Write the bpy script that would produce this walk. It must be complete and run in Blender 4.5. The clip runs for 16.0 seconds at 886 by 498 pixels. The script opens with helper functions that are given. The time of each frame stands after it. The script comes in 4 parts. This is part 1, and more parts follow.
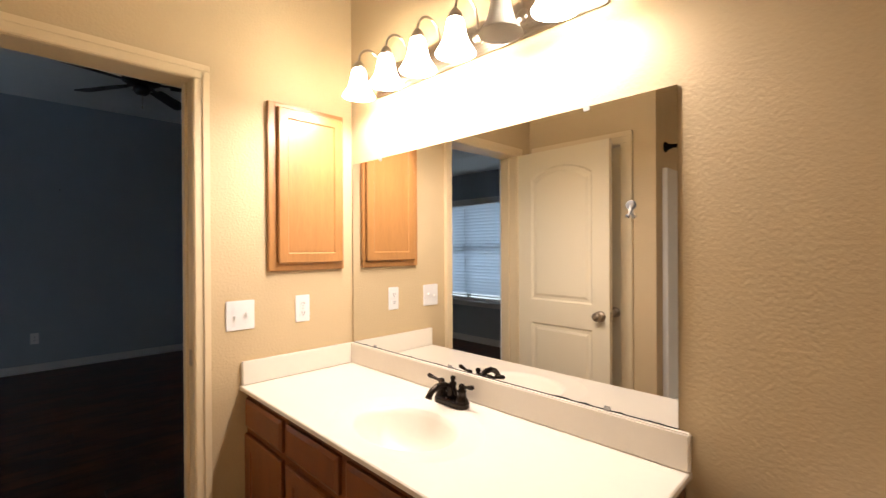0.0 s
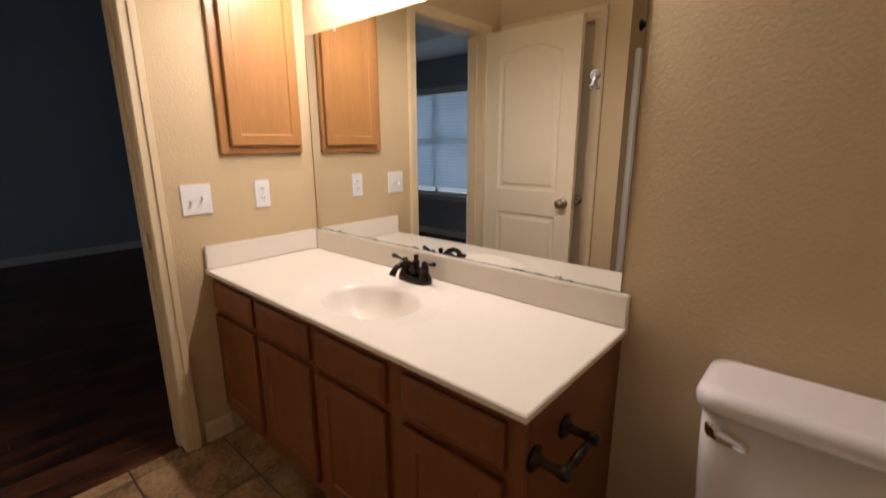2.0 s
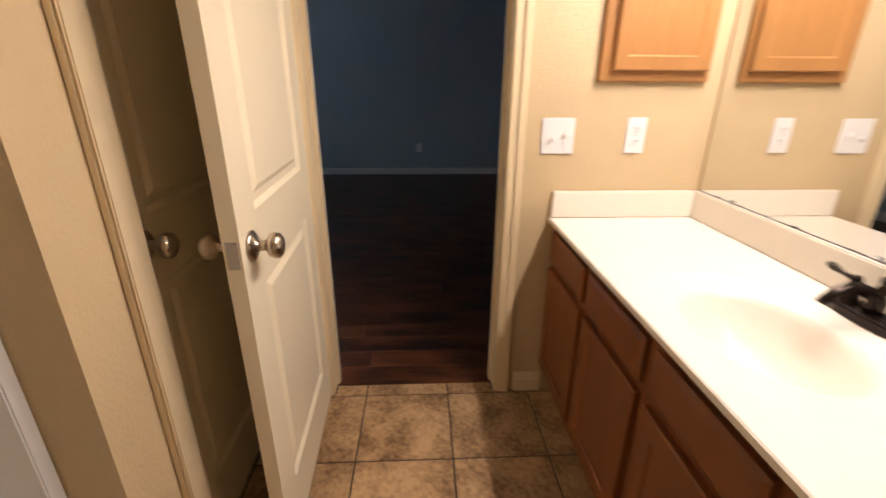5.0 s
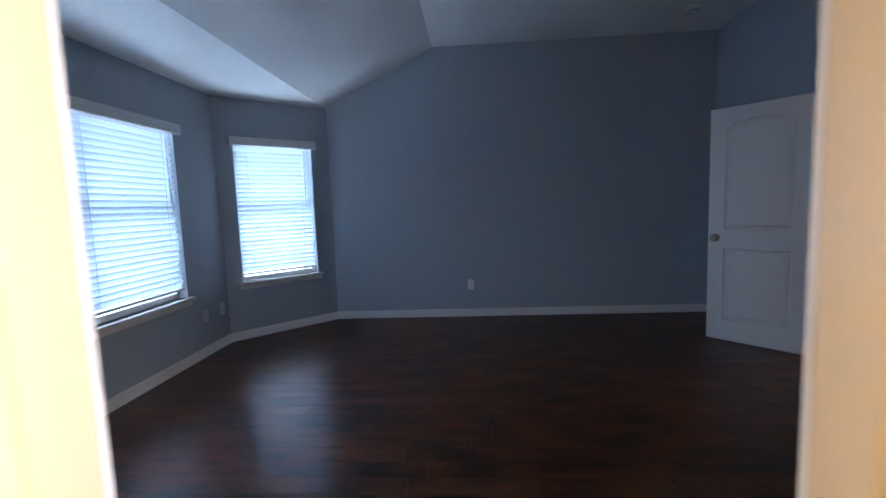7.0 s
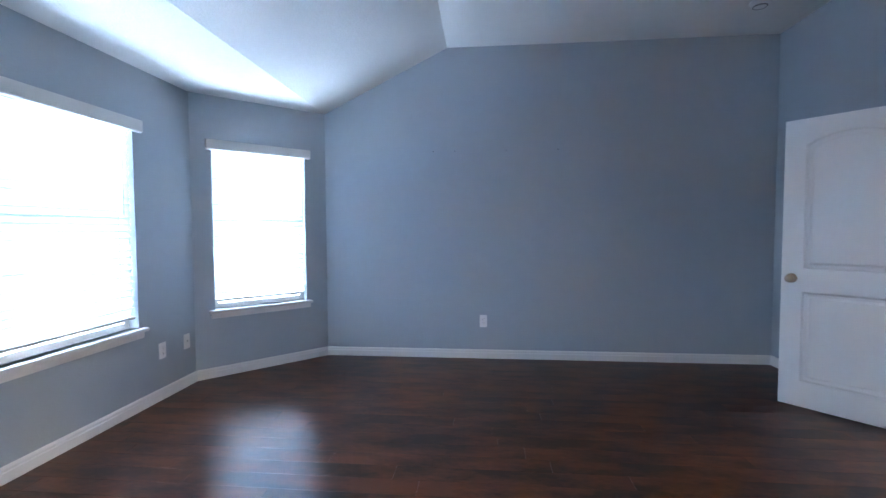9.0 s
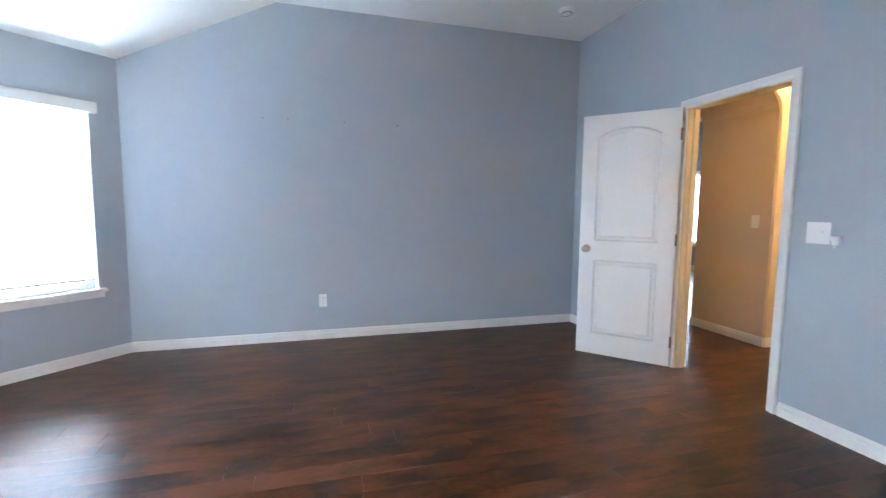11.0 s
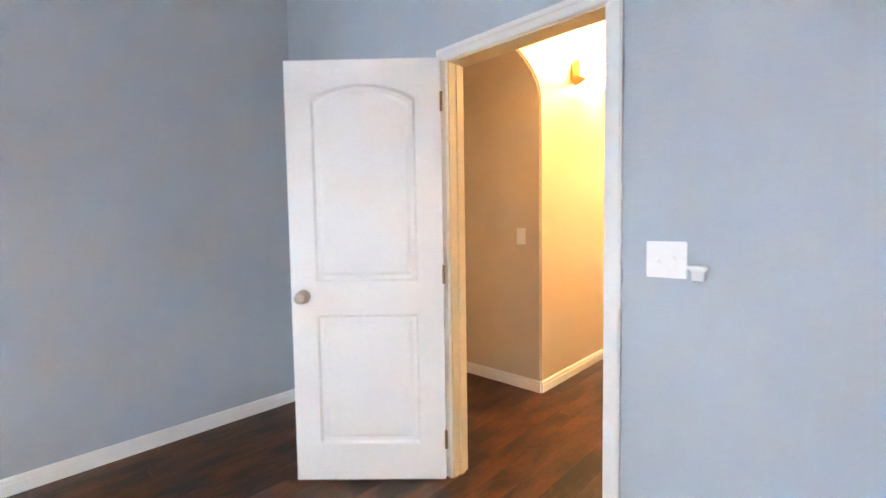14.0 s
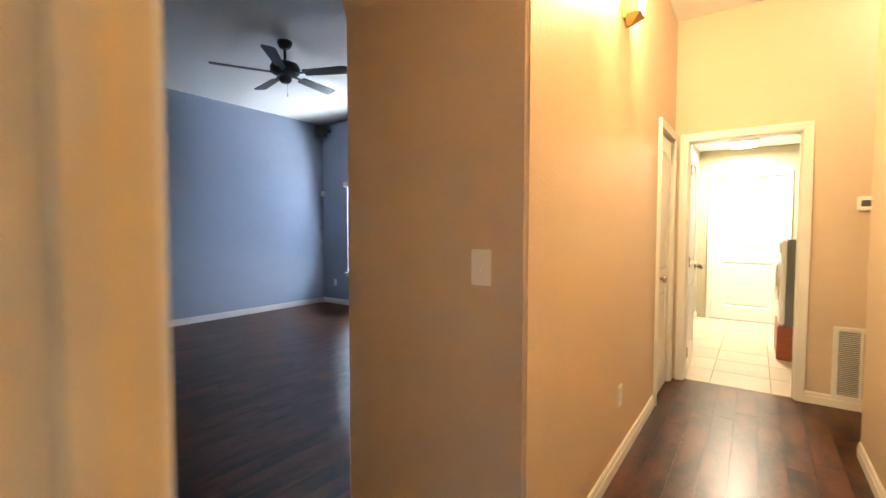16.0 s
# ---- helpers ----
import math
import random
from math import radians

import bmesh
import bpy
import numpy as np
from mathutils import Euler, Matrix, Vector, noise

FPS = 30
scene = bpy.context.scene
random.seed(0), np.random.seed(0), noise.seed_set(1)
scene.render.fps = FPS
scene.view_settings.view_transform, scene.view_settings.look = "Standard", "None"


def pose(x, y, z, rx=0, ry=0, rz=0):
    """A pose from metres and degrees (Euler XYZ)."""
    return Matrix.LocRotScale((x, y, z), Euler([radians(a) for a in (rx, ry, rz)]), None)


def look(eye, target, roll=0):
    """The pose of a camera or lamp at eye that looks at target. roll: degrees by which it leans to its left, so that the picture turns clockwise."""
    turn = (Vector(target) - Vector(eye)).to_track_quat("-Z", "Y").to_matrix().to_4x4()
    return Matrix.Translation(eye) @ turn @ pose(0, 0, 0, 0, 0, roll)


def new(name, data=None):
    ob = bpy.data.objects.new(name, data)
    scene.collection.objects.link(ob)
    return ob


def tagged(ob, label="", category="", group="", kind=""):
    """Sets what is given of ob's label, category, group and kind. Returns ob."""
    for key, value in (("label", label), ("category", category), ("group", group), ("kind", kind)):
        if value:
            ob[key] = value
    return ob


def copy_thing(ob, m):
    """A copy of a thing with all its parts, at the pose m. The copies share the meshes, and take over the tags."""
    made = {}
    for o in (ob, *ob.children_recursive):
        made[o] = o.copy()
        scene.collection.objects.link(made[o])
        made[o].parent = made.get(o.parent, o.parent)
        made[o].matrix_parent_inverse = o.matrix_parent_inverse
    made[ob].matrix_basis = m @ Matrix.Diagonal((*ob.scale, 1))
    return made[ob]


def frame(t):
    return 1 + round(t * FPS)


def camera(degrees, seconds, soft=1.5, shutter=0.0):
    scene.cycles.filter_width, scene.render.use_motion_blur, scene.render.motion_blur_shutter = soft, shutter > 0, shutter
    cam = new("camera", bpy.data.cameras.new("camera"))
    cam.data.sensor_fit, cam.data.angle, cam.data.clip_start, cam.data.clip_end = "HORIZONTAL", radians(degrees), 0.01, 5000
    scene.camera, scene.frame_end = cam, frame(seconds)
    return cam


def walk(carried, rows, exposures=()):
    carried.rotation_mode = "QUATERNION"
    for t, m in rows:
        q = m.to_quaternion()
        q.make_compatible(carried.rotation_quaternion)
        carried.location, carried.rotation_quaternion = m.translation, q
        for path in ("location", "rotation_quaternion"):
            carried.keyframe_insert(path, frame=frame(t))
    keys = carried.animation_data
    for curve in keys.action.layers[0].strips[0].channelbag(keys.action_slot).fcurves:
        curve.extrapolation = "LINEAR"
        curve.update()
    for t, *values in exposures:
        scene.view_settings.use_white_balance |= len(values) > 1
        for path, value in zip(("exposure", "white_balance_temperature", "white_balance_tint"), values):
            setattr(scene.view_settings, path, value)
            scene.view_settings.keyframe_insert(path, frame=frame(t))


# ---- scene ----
cam = camera(91.0, 16.0, soft=1.4, shutter=0.45)
PATH = [
    (0, (1.905, -1.232, 1.363), (0.482, 0.174, 1.357), -0.3),
    (0.5, (1.942, -1.22, 1.37), (0.583, 0.247, 1.329), -0.2),
    (1, (1.952, -1.228, 1.369), (0.597, 0.242, 1.326), -0.1),
    (1.5, (1.946, -1.223, 1.342), (0.614, 0.256, 1.144), 0.2),
    (2, (1.93, -1.216, 1.297), (0.641, 0.241, 0.831), -0.2),
    (2.5, (1.921, -1.217, 1.243), (0.684, 0.195, 0.554), 0.1),
    (3, (1.922, -1.218, 1.235), (0.707, 0.191, 0.502), -0.3),
    (3.5, (1.914, -1.218, 1.235), (0.696, 0.19, 0.504), -0.1),
    (4, (1.867, -1.219, 1.243), (0.584, 0.133, 0.515), -0.0),
    (4.3, (1.779, -1.202, 1.21), (0.317, -0.026, 0.517), 1.4),
    (4.5, (1.741, -1.156, 1.221), (0.083, -0.291, 0.511), -1.5),
    (5, (1.552, -1.031, 1.261), (-0.311, -0.938, 0.541), 0.4),
    (5.2, (1.459, -1.02, 1.262), (-0.402, -1.059, 0.531), -0.5),
    (7.3, (0.081, -1.03, 1.307), (-1.908, -1.161, 1.134), -2.0),
    (7.5, (-0.029, -1.027, 1.301), (-2.017, -1.16, 1.126), -1.6),
    (8, (-0.279, -1.041, 1.301), (-2.263, -1.281, 1.236), -0.1),
    (8.2, (-0.327, -1.032, 1.294), (-2.305, -1.318, 1.235), 0.3),
    (10.3, (-0.492, -1.16, 1.277), (-2.463, -0.866, 1.108), -0.1),
    (10.5, (-0.49, -1.141, 1.268), (-2.446, -0.762, 1.097), 0.3),
    (11, (-0.491, -1.088, 1.258), (-2.407, -0.543, 1.073), 0.5),
    (11.5, (-0.515, -1.126, 1.271), (-2.361, -0.384, 1.065), 0.3),
    (12, (-0.621, -1.123, 1.233), (-2.373, -0.202, 0.941), -0.8),
    (12.5, (-0.891, -0.888, 1.244), (-2.63, 0.078, 1.037), -0.8),
    (13, (-1.185, -0.651, 1.234), (-2.815, 0.491, 1.038), -0.9),
    (13.5, (-1.535, -0.331, 1.245), (-2.98, 1.045, 1.102), -1.8),
    (14, (-1.836, 0.064, 1.273), (-3.199, 1.524, 1.153), -0.9),
    (14.5, (-2.148, 0.435, 1.264), (-3.464, 1.931, 1.101), -0.2),
    (15, (-2.426, 0.785, 1.28), (-3.534, 2.444, 1.111), -2.5),
    (15.5, (-2.669, 1.225, 1.292), (-3.808, 2.865, 1.187), -0.6),
    (16, (-2.887, 1.596, 1.29), (-4.055, 3.217, 1.202), 0.1),
]
EXPOSURES = [(0, -2.75, 6350, 11), (0.5, -3.0, 6300, 15), (1.0, -3.15, 6250, 15), (1.5, -3.42, 6200, 15), (2.0, -3.45, 6150, 13), (2.5, -3.33, 6050, 13), (3.5, -2.82, 6000, 13),
             (4.5, -2.68, 6150, 12), (5.2, -2.75, 6250, 12), (7.3, -1.05, 5300, 13), (7.7, -0.65, 5300, 13), (8.2, -0.3, 5300, 13), (10.3, 0.75, 6000, 10),
             (11.5, 1.38, 6450, 12), (12.5, 1.75, 6800, 14), (13.5, 1.78, 6850, 14), (14.5, 1.38, 6850, 14), (15.5, 0.86, 6850, 16), (16.0, 0.72, 6850, 16)]
walk(cam, [(t, look(eye, target, roll)) for t, eye, target, roll in PATH],
     exposures=EXPOSURES)

# ---- world and lights ----
world = bpy.data.worlds.new("sky")
scene.world = world
world.use_nodes = True
wn = world.node_tree.nodes
sky = wn.new("ShaderNodeTexSky")
sky.sky_type = 'NISHITA'
sky.sun_disc = False
sky.sun_elevation = radians(50)
sky.sun_rotation = radians(20)
wn["Background"].inputs["Strength"].default_value = 0.12
world.node_tree.links.new(sky.outputs["Color"], wn["Background"].inputs["Color"])


def lamp(name, kind, m, power, color, **settings):
    data = bpy.data.lights.new(name, kind)
    data.energy, data.color = power, color
    for key, value in settings.items():
        if key == "size":
            data.shape, data.size, data.size_y = 'RECTANGLE', value[0], value[1]
        if key == "radius":
            data.shadow_soft_size = value
        if key == "angle":
            data.angle = value
    ob = new(name, data)
    ob.matrix_world = m
    return ob


lamp("sun", 'SUN', look((0, 0, 10), (1.5, -4.5, 0)), 2.0, (1.0, 0.95, 0.88), angle=radians(0.5))

WARM = (1.0, 0.86, 0.83)
DAY = (0.78, 0.90, 1.0)
BULB, WINDOW, SCONCE, LAUNDRY, LIVING = 94.0, 330.0, 50.0, 64.0, 480.0

# ---- materials ----
MATS = {}


def mat(name, color, rough=0.5, metal=0.0, vary=0.06, scale=6.0, bump=0.0, bump_scale=80.0, rnd=0.0,
        emit=None, trans=0.0, spec=0.5, stretch=None, dark=None, coat=0.0, grain=0.4, span=(0.32, 0.68)):
    """A surface with variation at two scales, fine relief and, for pieces, a shade of their own."""
    if name in MATS:
        return MATS[name]
    m = bpy.data.materials.new(name)
    m.use_nodes = True
    nt = m.node_tree
    n, l = nt.nodes, nt.links
    b = n["Principled BSDF"]
    b.inputs["Roughness"].default_value = rough
    b.inputs["Metallic"].default_value = metal
    b.inputs["Specular IOR Level"].default_value = spec
    b.inputs["Transmission Weight"].default_value = trans
    b.inputs["Coat Weight"].default_value = coat
    b.inputs["Coat Roughness"].default_value = 0.15
    co = n.new("ShaderNodeTexCoord")
    src = co.outputs["Object"]
    if stretch:
        mp = n.new("ShaderNodeMapping")
        mp.inputs["Scale"].default_value = stretch
        l.new(src, mp.inputs["Vector"])
        src = mp.outputs["Vector"]
    if rnd:
        info = n.new("ShaderNodeObjectInfo")
        off = n.new("ShaderNodeVectorMath")
        off.operation = 'MULTIPLY_ADD'
        comb = n.new("ShaderNodeCombineXYZ")
        geo = n.new("ShaderNodeNewGeometry")
        both = n.new("ShaderNodeMath")
        both.operation = 'ADD'
        l.new(info.outputs["Random"], both.inputs[0])
        l.new(geo.outputs["Random Per Island"], both.inputs[1])
        own = n.new("ShaderNodeMath")
        own.operation = 'FRACT'
        l.new(both.outputs[0], own.inputs[0])
        for i in range(3):
            l.new(own.outputs[0], comb.inputs[i])
        l.new(comb.outputs[0], off.inputs[0])
        off.inputs[1].default_value = (37, 53, 71)
        l.new(src, off.inputs[2])
        src = off.outputs[0]
    big = n.new("ShaderNodeTexNoise")
    big.inputs["Scale"].default_value = scale
    big.inputs["Detail"].default_value = 5
    l.new(src, big.inputs["Vector"])
    fine = n.new("ShaderNodeTexNoise")
    fine.inputs["Scale"].default_value = scale * 9
    fine.inputs["Detail"].default_value = 4
    l.new(src, fine.inputs["Vector"])
    add = n.new("ShaderNodeMix")
    add.data_type = 'FLOAT'
    add.inputs[0].default_value = grain
    l.new(big.outputs["Fac"], add.inputs[2])
    l.new(fine.outputs["Fac"], add.inputs[3])
    ramp = n.new("ShaderNodeValToRGB")
    lo = dark if dark else tuple(c * (1 - vary) for c in color)
    hi = tuple(min(1.0, c * (1 + vary)) for c in color)
    ramp.color_ramp.elements[0].position, ramp.color_ramp.elements[1].position = span
    ramp.color_ramp.elements[0].color = (*lo, 1)
    ramp.color_ramp.elements[1].color = (*hi, 1)
    l.new(add.outputs[0], ramp.inputs[0])
    col = ramp.outputs[0]
    if rnd:
        hsv = n.new("ShaderNodeHueSaturation")
        mr = n.new("ShaderNodeMapRange")
        mr.inputs["To Min"].default_value, mr.inputs["To Max"].default_value = 1 - rnd, 1 + rnd
        l.new(own.outputs[0], mr.inputs["Value"])
        l.new(mr.outputs[0], hsv.inputs["Value"])
        l.new(col, hsv.inputs["Color"])
        col = hsv.outputs[0]
    l.new(col, b.inputs["Base Color"])
    rr = n.new("ShaderNodeMapRange")
    rr.inputs["To Min"].default_value, rr.inputs["To Max"].default_value = rough * 0.93, min(1, rough * 1.07)
    l.new((fine if grain > 0.3 else big).outputs["Fac"], rr.inputs["Value"])
    l.new(rr.outputs[0], b.inputs["Roughness"])
    if bump:
        bn = n.new("ShaderNodeTexNoise")
        bn.inputs["Scale"].default_value = bump_scale
        bn.inputs["Detail"].default_value = 3 if grain > 0.3 else 1
        l.new(src, bn.inputs["Vector"])
        bp = n.new("ShaderNodeBump")
        bp.inputs["Strength"].default_value = bump
        bp.inputs["Distance"].default_value = 0.004
        l.new(bn.outputs["Fac"], bp.inputs["Height"])
        l.new(bp.outputs[0], b.inputs["Normal"])
    if emit:
        b.inputs["Emission Color"].default_value = (*emit[:3], 1)
        b.inputs["Emission Strength"].default_value = emit[3]
    MATS[name] = m
    return m


BATH_WALL = mat("tan_wall_paint", (0.55, 0.425, 0.25), 0.6, vary=0.03, scale=1.2, bump=0.36, bump_scale=100)
HALL_WALL = mat("beige_wall_paint", (0.60, 0.475, 0.35), 0.55, vary=0.03, scale=1.2, bump=0.5, bump_scale=75)
BED_WALL = mat("blue_grey_wall_paint", (0.372, 0.415, 0.455), 0.55, vary=0.035, scale=0.9, bump=0.45, bump_scale=75)
LIV_WALL = mat("slate_blue_wall_paint", (0.30, 0.36, 0.46), 0.6, vary=0.03, scale=0.9, bump=0.4, bump_scale=75)
LAUNDRY_WALL = mat("olive_wall_paint", (0.42, 0.39, 0.28), 0.6, vary=0.03, scale=1, bump=0.4, bump_scale=75)
CEIL = mat("white_ceiling_paint", (0.82, 0.82, 0.80), 0.8, vary=0.02, scale=1.5, bump=0.7, bump_scale=60)
TRIM = mat("white_trim_paint", (0.75, 0.74, 0.71), 0.35, vary=0.02, scale=3, bump=0.06, bump_scale=40)
CREAM = mat("cream_trim_paint", (0.72, 0.59, 0.38), 0.35, vary=0.02, scale=3, bump=0.06, bump_scale=40)
CREAM_DOOR = mat("cream_door_paint", (0.80, 0.71, 0.52), 0.38, vary=0.006, scale=2, bump=0.008, bump_scale=55, stretch=(6, 6, 0.6))
DOORP = mat("white_door_paint", (0.78, 0.77, 0.75), 0.36, vary=0.006, scale=2, bump=0.008, bump_scale=55, stretch=(6, 6, 0.6))
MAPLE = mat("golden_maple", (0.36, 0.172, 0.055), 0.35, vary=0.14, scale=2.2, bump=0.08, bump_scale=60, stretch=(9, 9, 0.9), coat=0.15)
# Vanity wood: its brown is darkened to hold the shade below the counter.
MAPLE_SHADED = mat("shaded_brown_maple", (0.172, 0.056, 0.015), 0.40, spec=0.3, vary=0.16, scale=2.2, bump=0.08, bump_scale=60, stretch=(9, 9, 0.9), coat=0.04)
MARBLE = mat("cream_cultured_marble", (0.85, 0.79, 0.68), 0.32, vary=0.02, scale=5, coat=0.1)
BRONZE = mat("oil_rubbed_bronze", (0.020, 0.014, 0.011), 0.25, metal=0.75, vary=0.2, scale=20)
NICKEL = mat("satin_nickel", (0.50, 0.44, 0.36), 0.28, metal=1.0, vary=0.06, scale=20)
CHROME = mat("chrome", (0.80, 0.80, 0.82), 0.06, metal=1.0, vary=0.02, scale=20)
MIRROR = mat("mirror_silver", (0.90, 0.91, 0.89), 0.004, metal=1.0, vary=0.0)
CHINA = mat("white_china", (0.80, 0.76, 0.74), 0.07, vary=0.01, scale=4, coat=0.4)
PLASTIC = mat("white_plastic", (0.82, 0.81, 0.79), 0.3, vary=0.01, scale=8)
CLEAR = mat("clear_plastic", (0.9, 0.9, 0.9), 0.1, trans=0.7, vary=0.0)
SLOT = mat("dark_slot", (0.02, 0.02, 0.02), 0.6, vary=0.1)
BLIND = mat("white_blind_slat", (0.86, 0.87, 0.88), 0.45, vary=0.02, scale=4)
bt = BLIND.node_tree
tl = bt.nodes.new("ShaderNodeBsdfTranslucent")
tl.inputs["Color"].default_value = (0.80, 0.87, 0.95, 1)
mx = bt.nodes.new("ShaderNodeMixShader")
mx.inputs[0].default_value = 0.42
bt.links.new(bt.nodes["Principled BSDF"].outputs[0], mx.inputs[1])
bt.links.new(tl.outputs[0], mx.inputs[2])
bt.links.new(mx.outputs[0], bt.nodes["Material Output"].inputs["Surface"])
GLASS = mat("window_glass", (0.97, 0.98, 0.98), 0.0, trans=1.0, vary=0.0)
FAN_DARK = mat("dark_fan_blade", (0.025, 0.02, 0.018), 0.4, vary=0.2, scale=8)
TUB = mat("white_acrylic", (0.80, 0.79, 0.76), 0.18, vary=0.01, scale=3)
TILE = mat("travertine_tile", (0.38, 0.245, 0.125), 0.42, vary=0.30, scale=6.5, bump=0.5, bump_scale=28, rnd=0.12, dark=(0.145, 0.076, 0.032), span=(0.38, 0.62))
GROUT = mat("dark_grout", (0.035, 0.026, 0.02), 0.9, vary=0.2, scale=30, bump=0.3)
PLANK = mat("dark_walnut_plank", (0.090, 0.0300, 0.0125), 0.30, vary=0.15, scale=2.4, grain=0.22, span=(0.40, 0.62), rnd=0.08,
            stretch=(3.0, 1.1, 1), dark=(0.017, 0.0068, 0.0040), spec=0.24)
LTILE = mat("pale_floor_tile", (0.55, 0.47, 0.36), 0.4, vary=0.08, scale=4, rnd=0.05)
LGROUT = mat("pale_grout", (0.35, 0.30, 0.24), 0.9, vary=0.1, scale=20)
LIT = mat("lit_frosted_glass", (0.9, 0.85, 0.75), 0.3, vary=0.0, emit=(1.0, 0.85, 0.66, 300.0))
UNLIT = mat("frosted_glass", (0.93, 0.90, 0.84), 0.3, vary=0.02, trans=0.55)
SCONCE_LIT = mat("lit_sconce_glass", (0.9, 0.8, 0.6), 0.3, vary=0.0, emit=(1.0, 0.75, 0.38, 6.0))
PANEL_LIT = mat("lit_diffuser", (0.9, 0.88, 0.8), 0.4, vary=0.0, emit=(1.0, 0.93, 0.78, 6.0))
PEDESTAL = mat("red_brown_wood", (0.25, 0.07, 0.03), 0.4, vary=0.2, scale=4, stretch=(1, 1, 6))
# Hinge metal: the warm hall's reflection is mixed into its brown colour.
HINGE_METAL = mat("hall_tinted_metal", (0.26, 0.17, 0.09), 0.34, metal=0.9, vary=0.12, scale=20)
STEEL = mat("dark_grey_steel", (0.16, 0.16, 0.165), 0.35, metal=0.5, vary=0.08)
GREY = mat("grey_plastic", (0.30, 0.30, 0.29), 0.5, vary=0.05)
SCREEN = mat("dark_display", (0.10, 0.11, 0.09), 0.2, vary=0.05)
GRASS = mat("dry_lawn", (0.10, 0.11, 0.05), 0.9, vary=0.3, scale=3)
FENCE = mat("grey_fence_wood", (0.30, 0.26, 0.22), 0.8, vary=0.2, scale=3, stretch=(6, 6, 1))


# ---- mesh helpers ----
def part(name, bm, material, parent=None, label="", smooth=False):
    bmesh.ops.recalc_face_normals(bm, faces=bm.faces)
    me = bpy.data.meshes.new(name)
    bm.to_mesh(me)
    bm.free()
    me.materials.append(material)
    if smooth:
        for p in me.polygons:
            p.use_smooth = smooth is True or len(p.vertices) == 4
    ob = new(name, me)
    if parent:
        ob.parent = parent
    if label:
        tagged(ob, label)
    return ob


def bm_box(lo, hi, bevel=0.0, bm=None, seg=2):
    own = bm is None
    tmp = bmesh.new()
    bmesh.ops.create_cube(tmp, size=1)
    for v in tmp.verts:
        v.co = Vector([(lo[i] + hi[i]) / 2 + v.co[i] * (hi[i] - lo[i]) for i in range(3)])
    if bevel:
        bmesh.ops.bevel(tmp, geom=tmp.edges[:], offset=bevel, segments=seg, affect='EDGES')
    if own:
        return tmp
    merge(bm, tmp)
    return bm


def merge(bm, other, m=None):
    if m is not None:
        bmesh.ops.transform(other, matrix=m, verts=other.verts)
    me = bpy.data.meshes.new("tmp")
    other.to_mesh(me)
    other.free()
    bm.from_mesh(me)
    bpy.data.meshes.remove(me)
    return bm


def bm_lathe(profile, seg=24, bm=None, m=None):
    """Turned shape about z from (radius, height) pairs."""
    tmp = bmesh.new()
    rings = []
    for r, z in profile:
        if r < 1e-5:
            rings.append([tmp.verts.new((0, 0, z))])
        else:
            rings.append([tmp.verts.new((r * math.cos(2 * math.pi * i / seg), r * math.sin(2 * math.pi * i / seg), z)) for i in range(seg)])
    for a, b in zip(rings, rings[1:]):
        for i in range(seg):
            j = (i + 1) % seg
            if len(a) == 1 and len(b) == 1:
                continue
            if len(a) == 1:
                tmp.faces.new((a[0], b[i], b[j]))
            elif len(b) == 1:
                tmp.faces.new((a[i], a[j], b[0]))
            else:
                tmp.faces.new((a[i], a[j], b[j], b[i]))
    if m is not None:
        bmesh.ops.transform(tmp, matrix=m, verts=tmp.verts)
    if bm is None:
        return tmp
    return merge(bm, tmp)


def bm_tube(points, radius, seg=10, bm=None, radii=None):
    """A round rod along points."""
    tmp = bmesh.new()
    pts = [Vector(p) for p in points]
    rings = []
    for i, p in enumerate(pts):
        d = (pts[min(i + 1, len(pts) - 1)] - pts[max(i - 1, 0)]).normalized()
        up = Vector((0, 0, 1)) if abs(d.z) < 0.9 else Vector((1, 0, 0))
        a = d.cross(up).normalized()
        b = d.cross(a)
        r = radii[i] if radii else radius
        rings.append([tmp.verts.new(p + r * (a * math.cos(2 * math.pi * k / seg) + b * math.sin(2 * math.pi * k / seg))) for k in range(seg)])
    for a, b in zip(rings, rings[1:]):
        for k in range(seg):
            tmp.faces.new((a[k], a[(k + 1) % seg], b[(k + 1) % seg], b[k]))
    tmp.faces.new(rings[0])
    tmp.faces.new(rings[-1])
    if bm is None:
        return tmp
    return merge(bm, tmp)


def bm_prism(outline, depth, bm=None, m=None, bevel=0.0):
    """A flat outline of (x, z) pairs, given depth along y from 0."""
    tmp = bmesh.new()
    a = [tmp.verts.new((x, 0, z)) for x, z in outline]
    b = [tmp.verts.new((x, depth, z)) for x, z in outline]
    tmp.faces.new(a)
    tmp.faces.new(b)
    n = len(outline)
    for i in range(n):
        tmp.faces.new((a[i], a[(i + 1) % n], b[(i + 1) % n], b[i]))
    bmesh.ops.recalc_face_normals(tmp, faces=tmp.faces)
    if bevel:
        bmesh.ops.bevel(tmp, geom=[e for e in tmp.edges], offset=bevel, segments=2, affect='EDGES')
    if m is not None:
        bmesh.ops.transform(tmp, matrix=m, verts=tmp.verts)
    if bm is None:
        return tmp
    return merge(bm, tmp)


def thing(name, label, category, m=None, group="", kind=""):
    ob = new(name)
    ob.empty_display_size = 0.05
    if m is not None:
        ob.matrix_world = m
    return tagged(ob, label, category, group, kind)


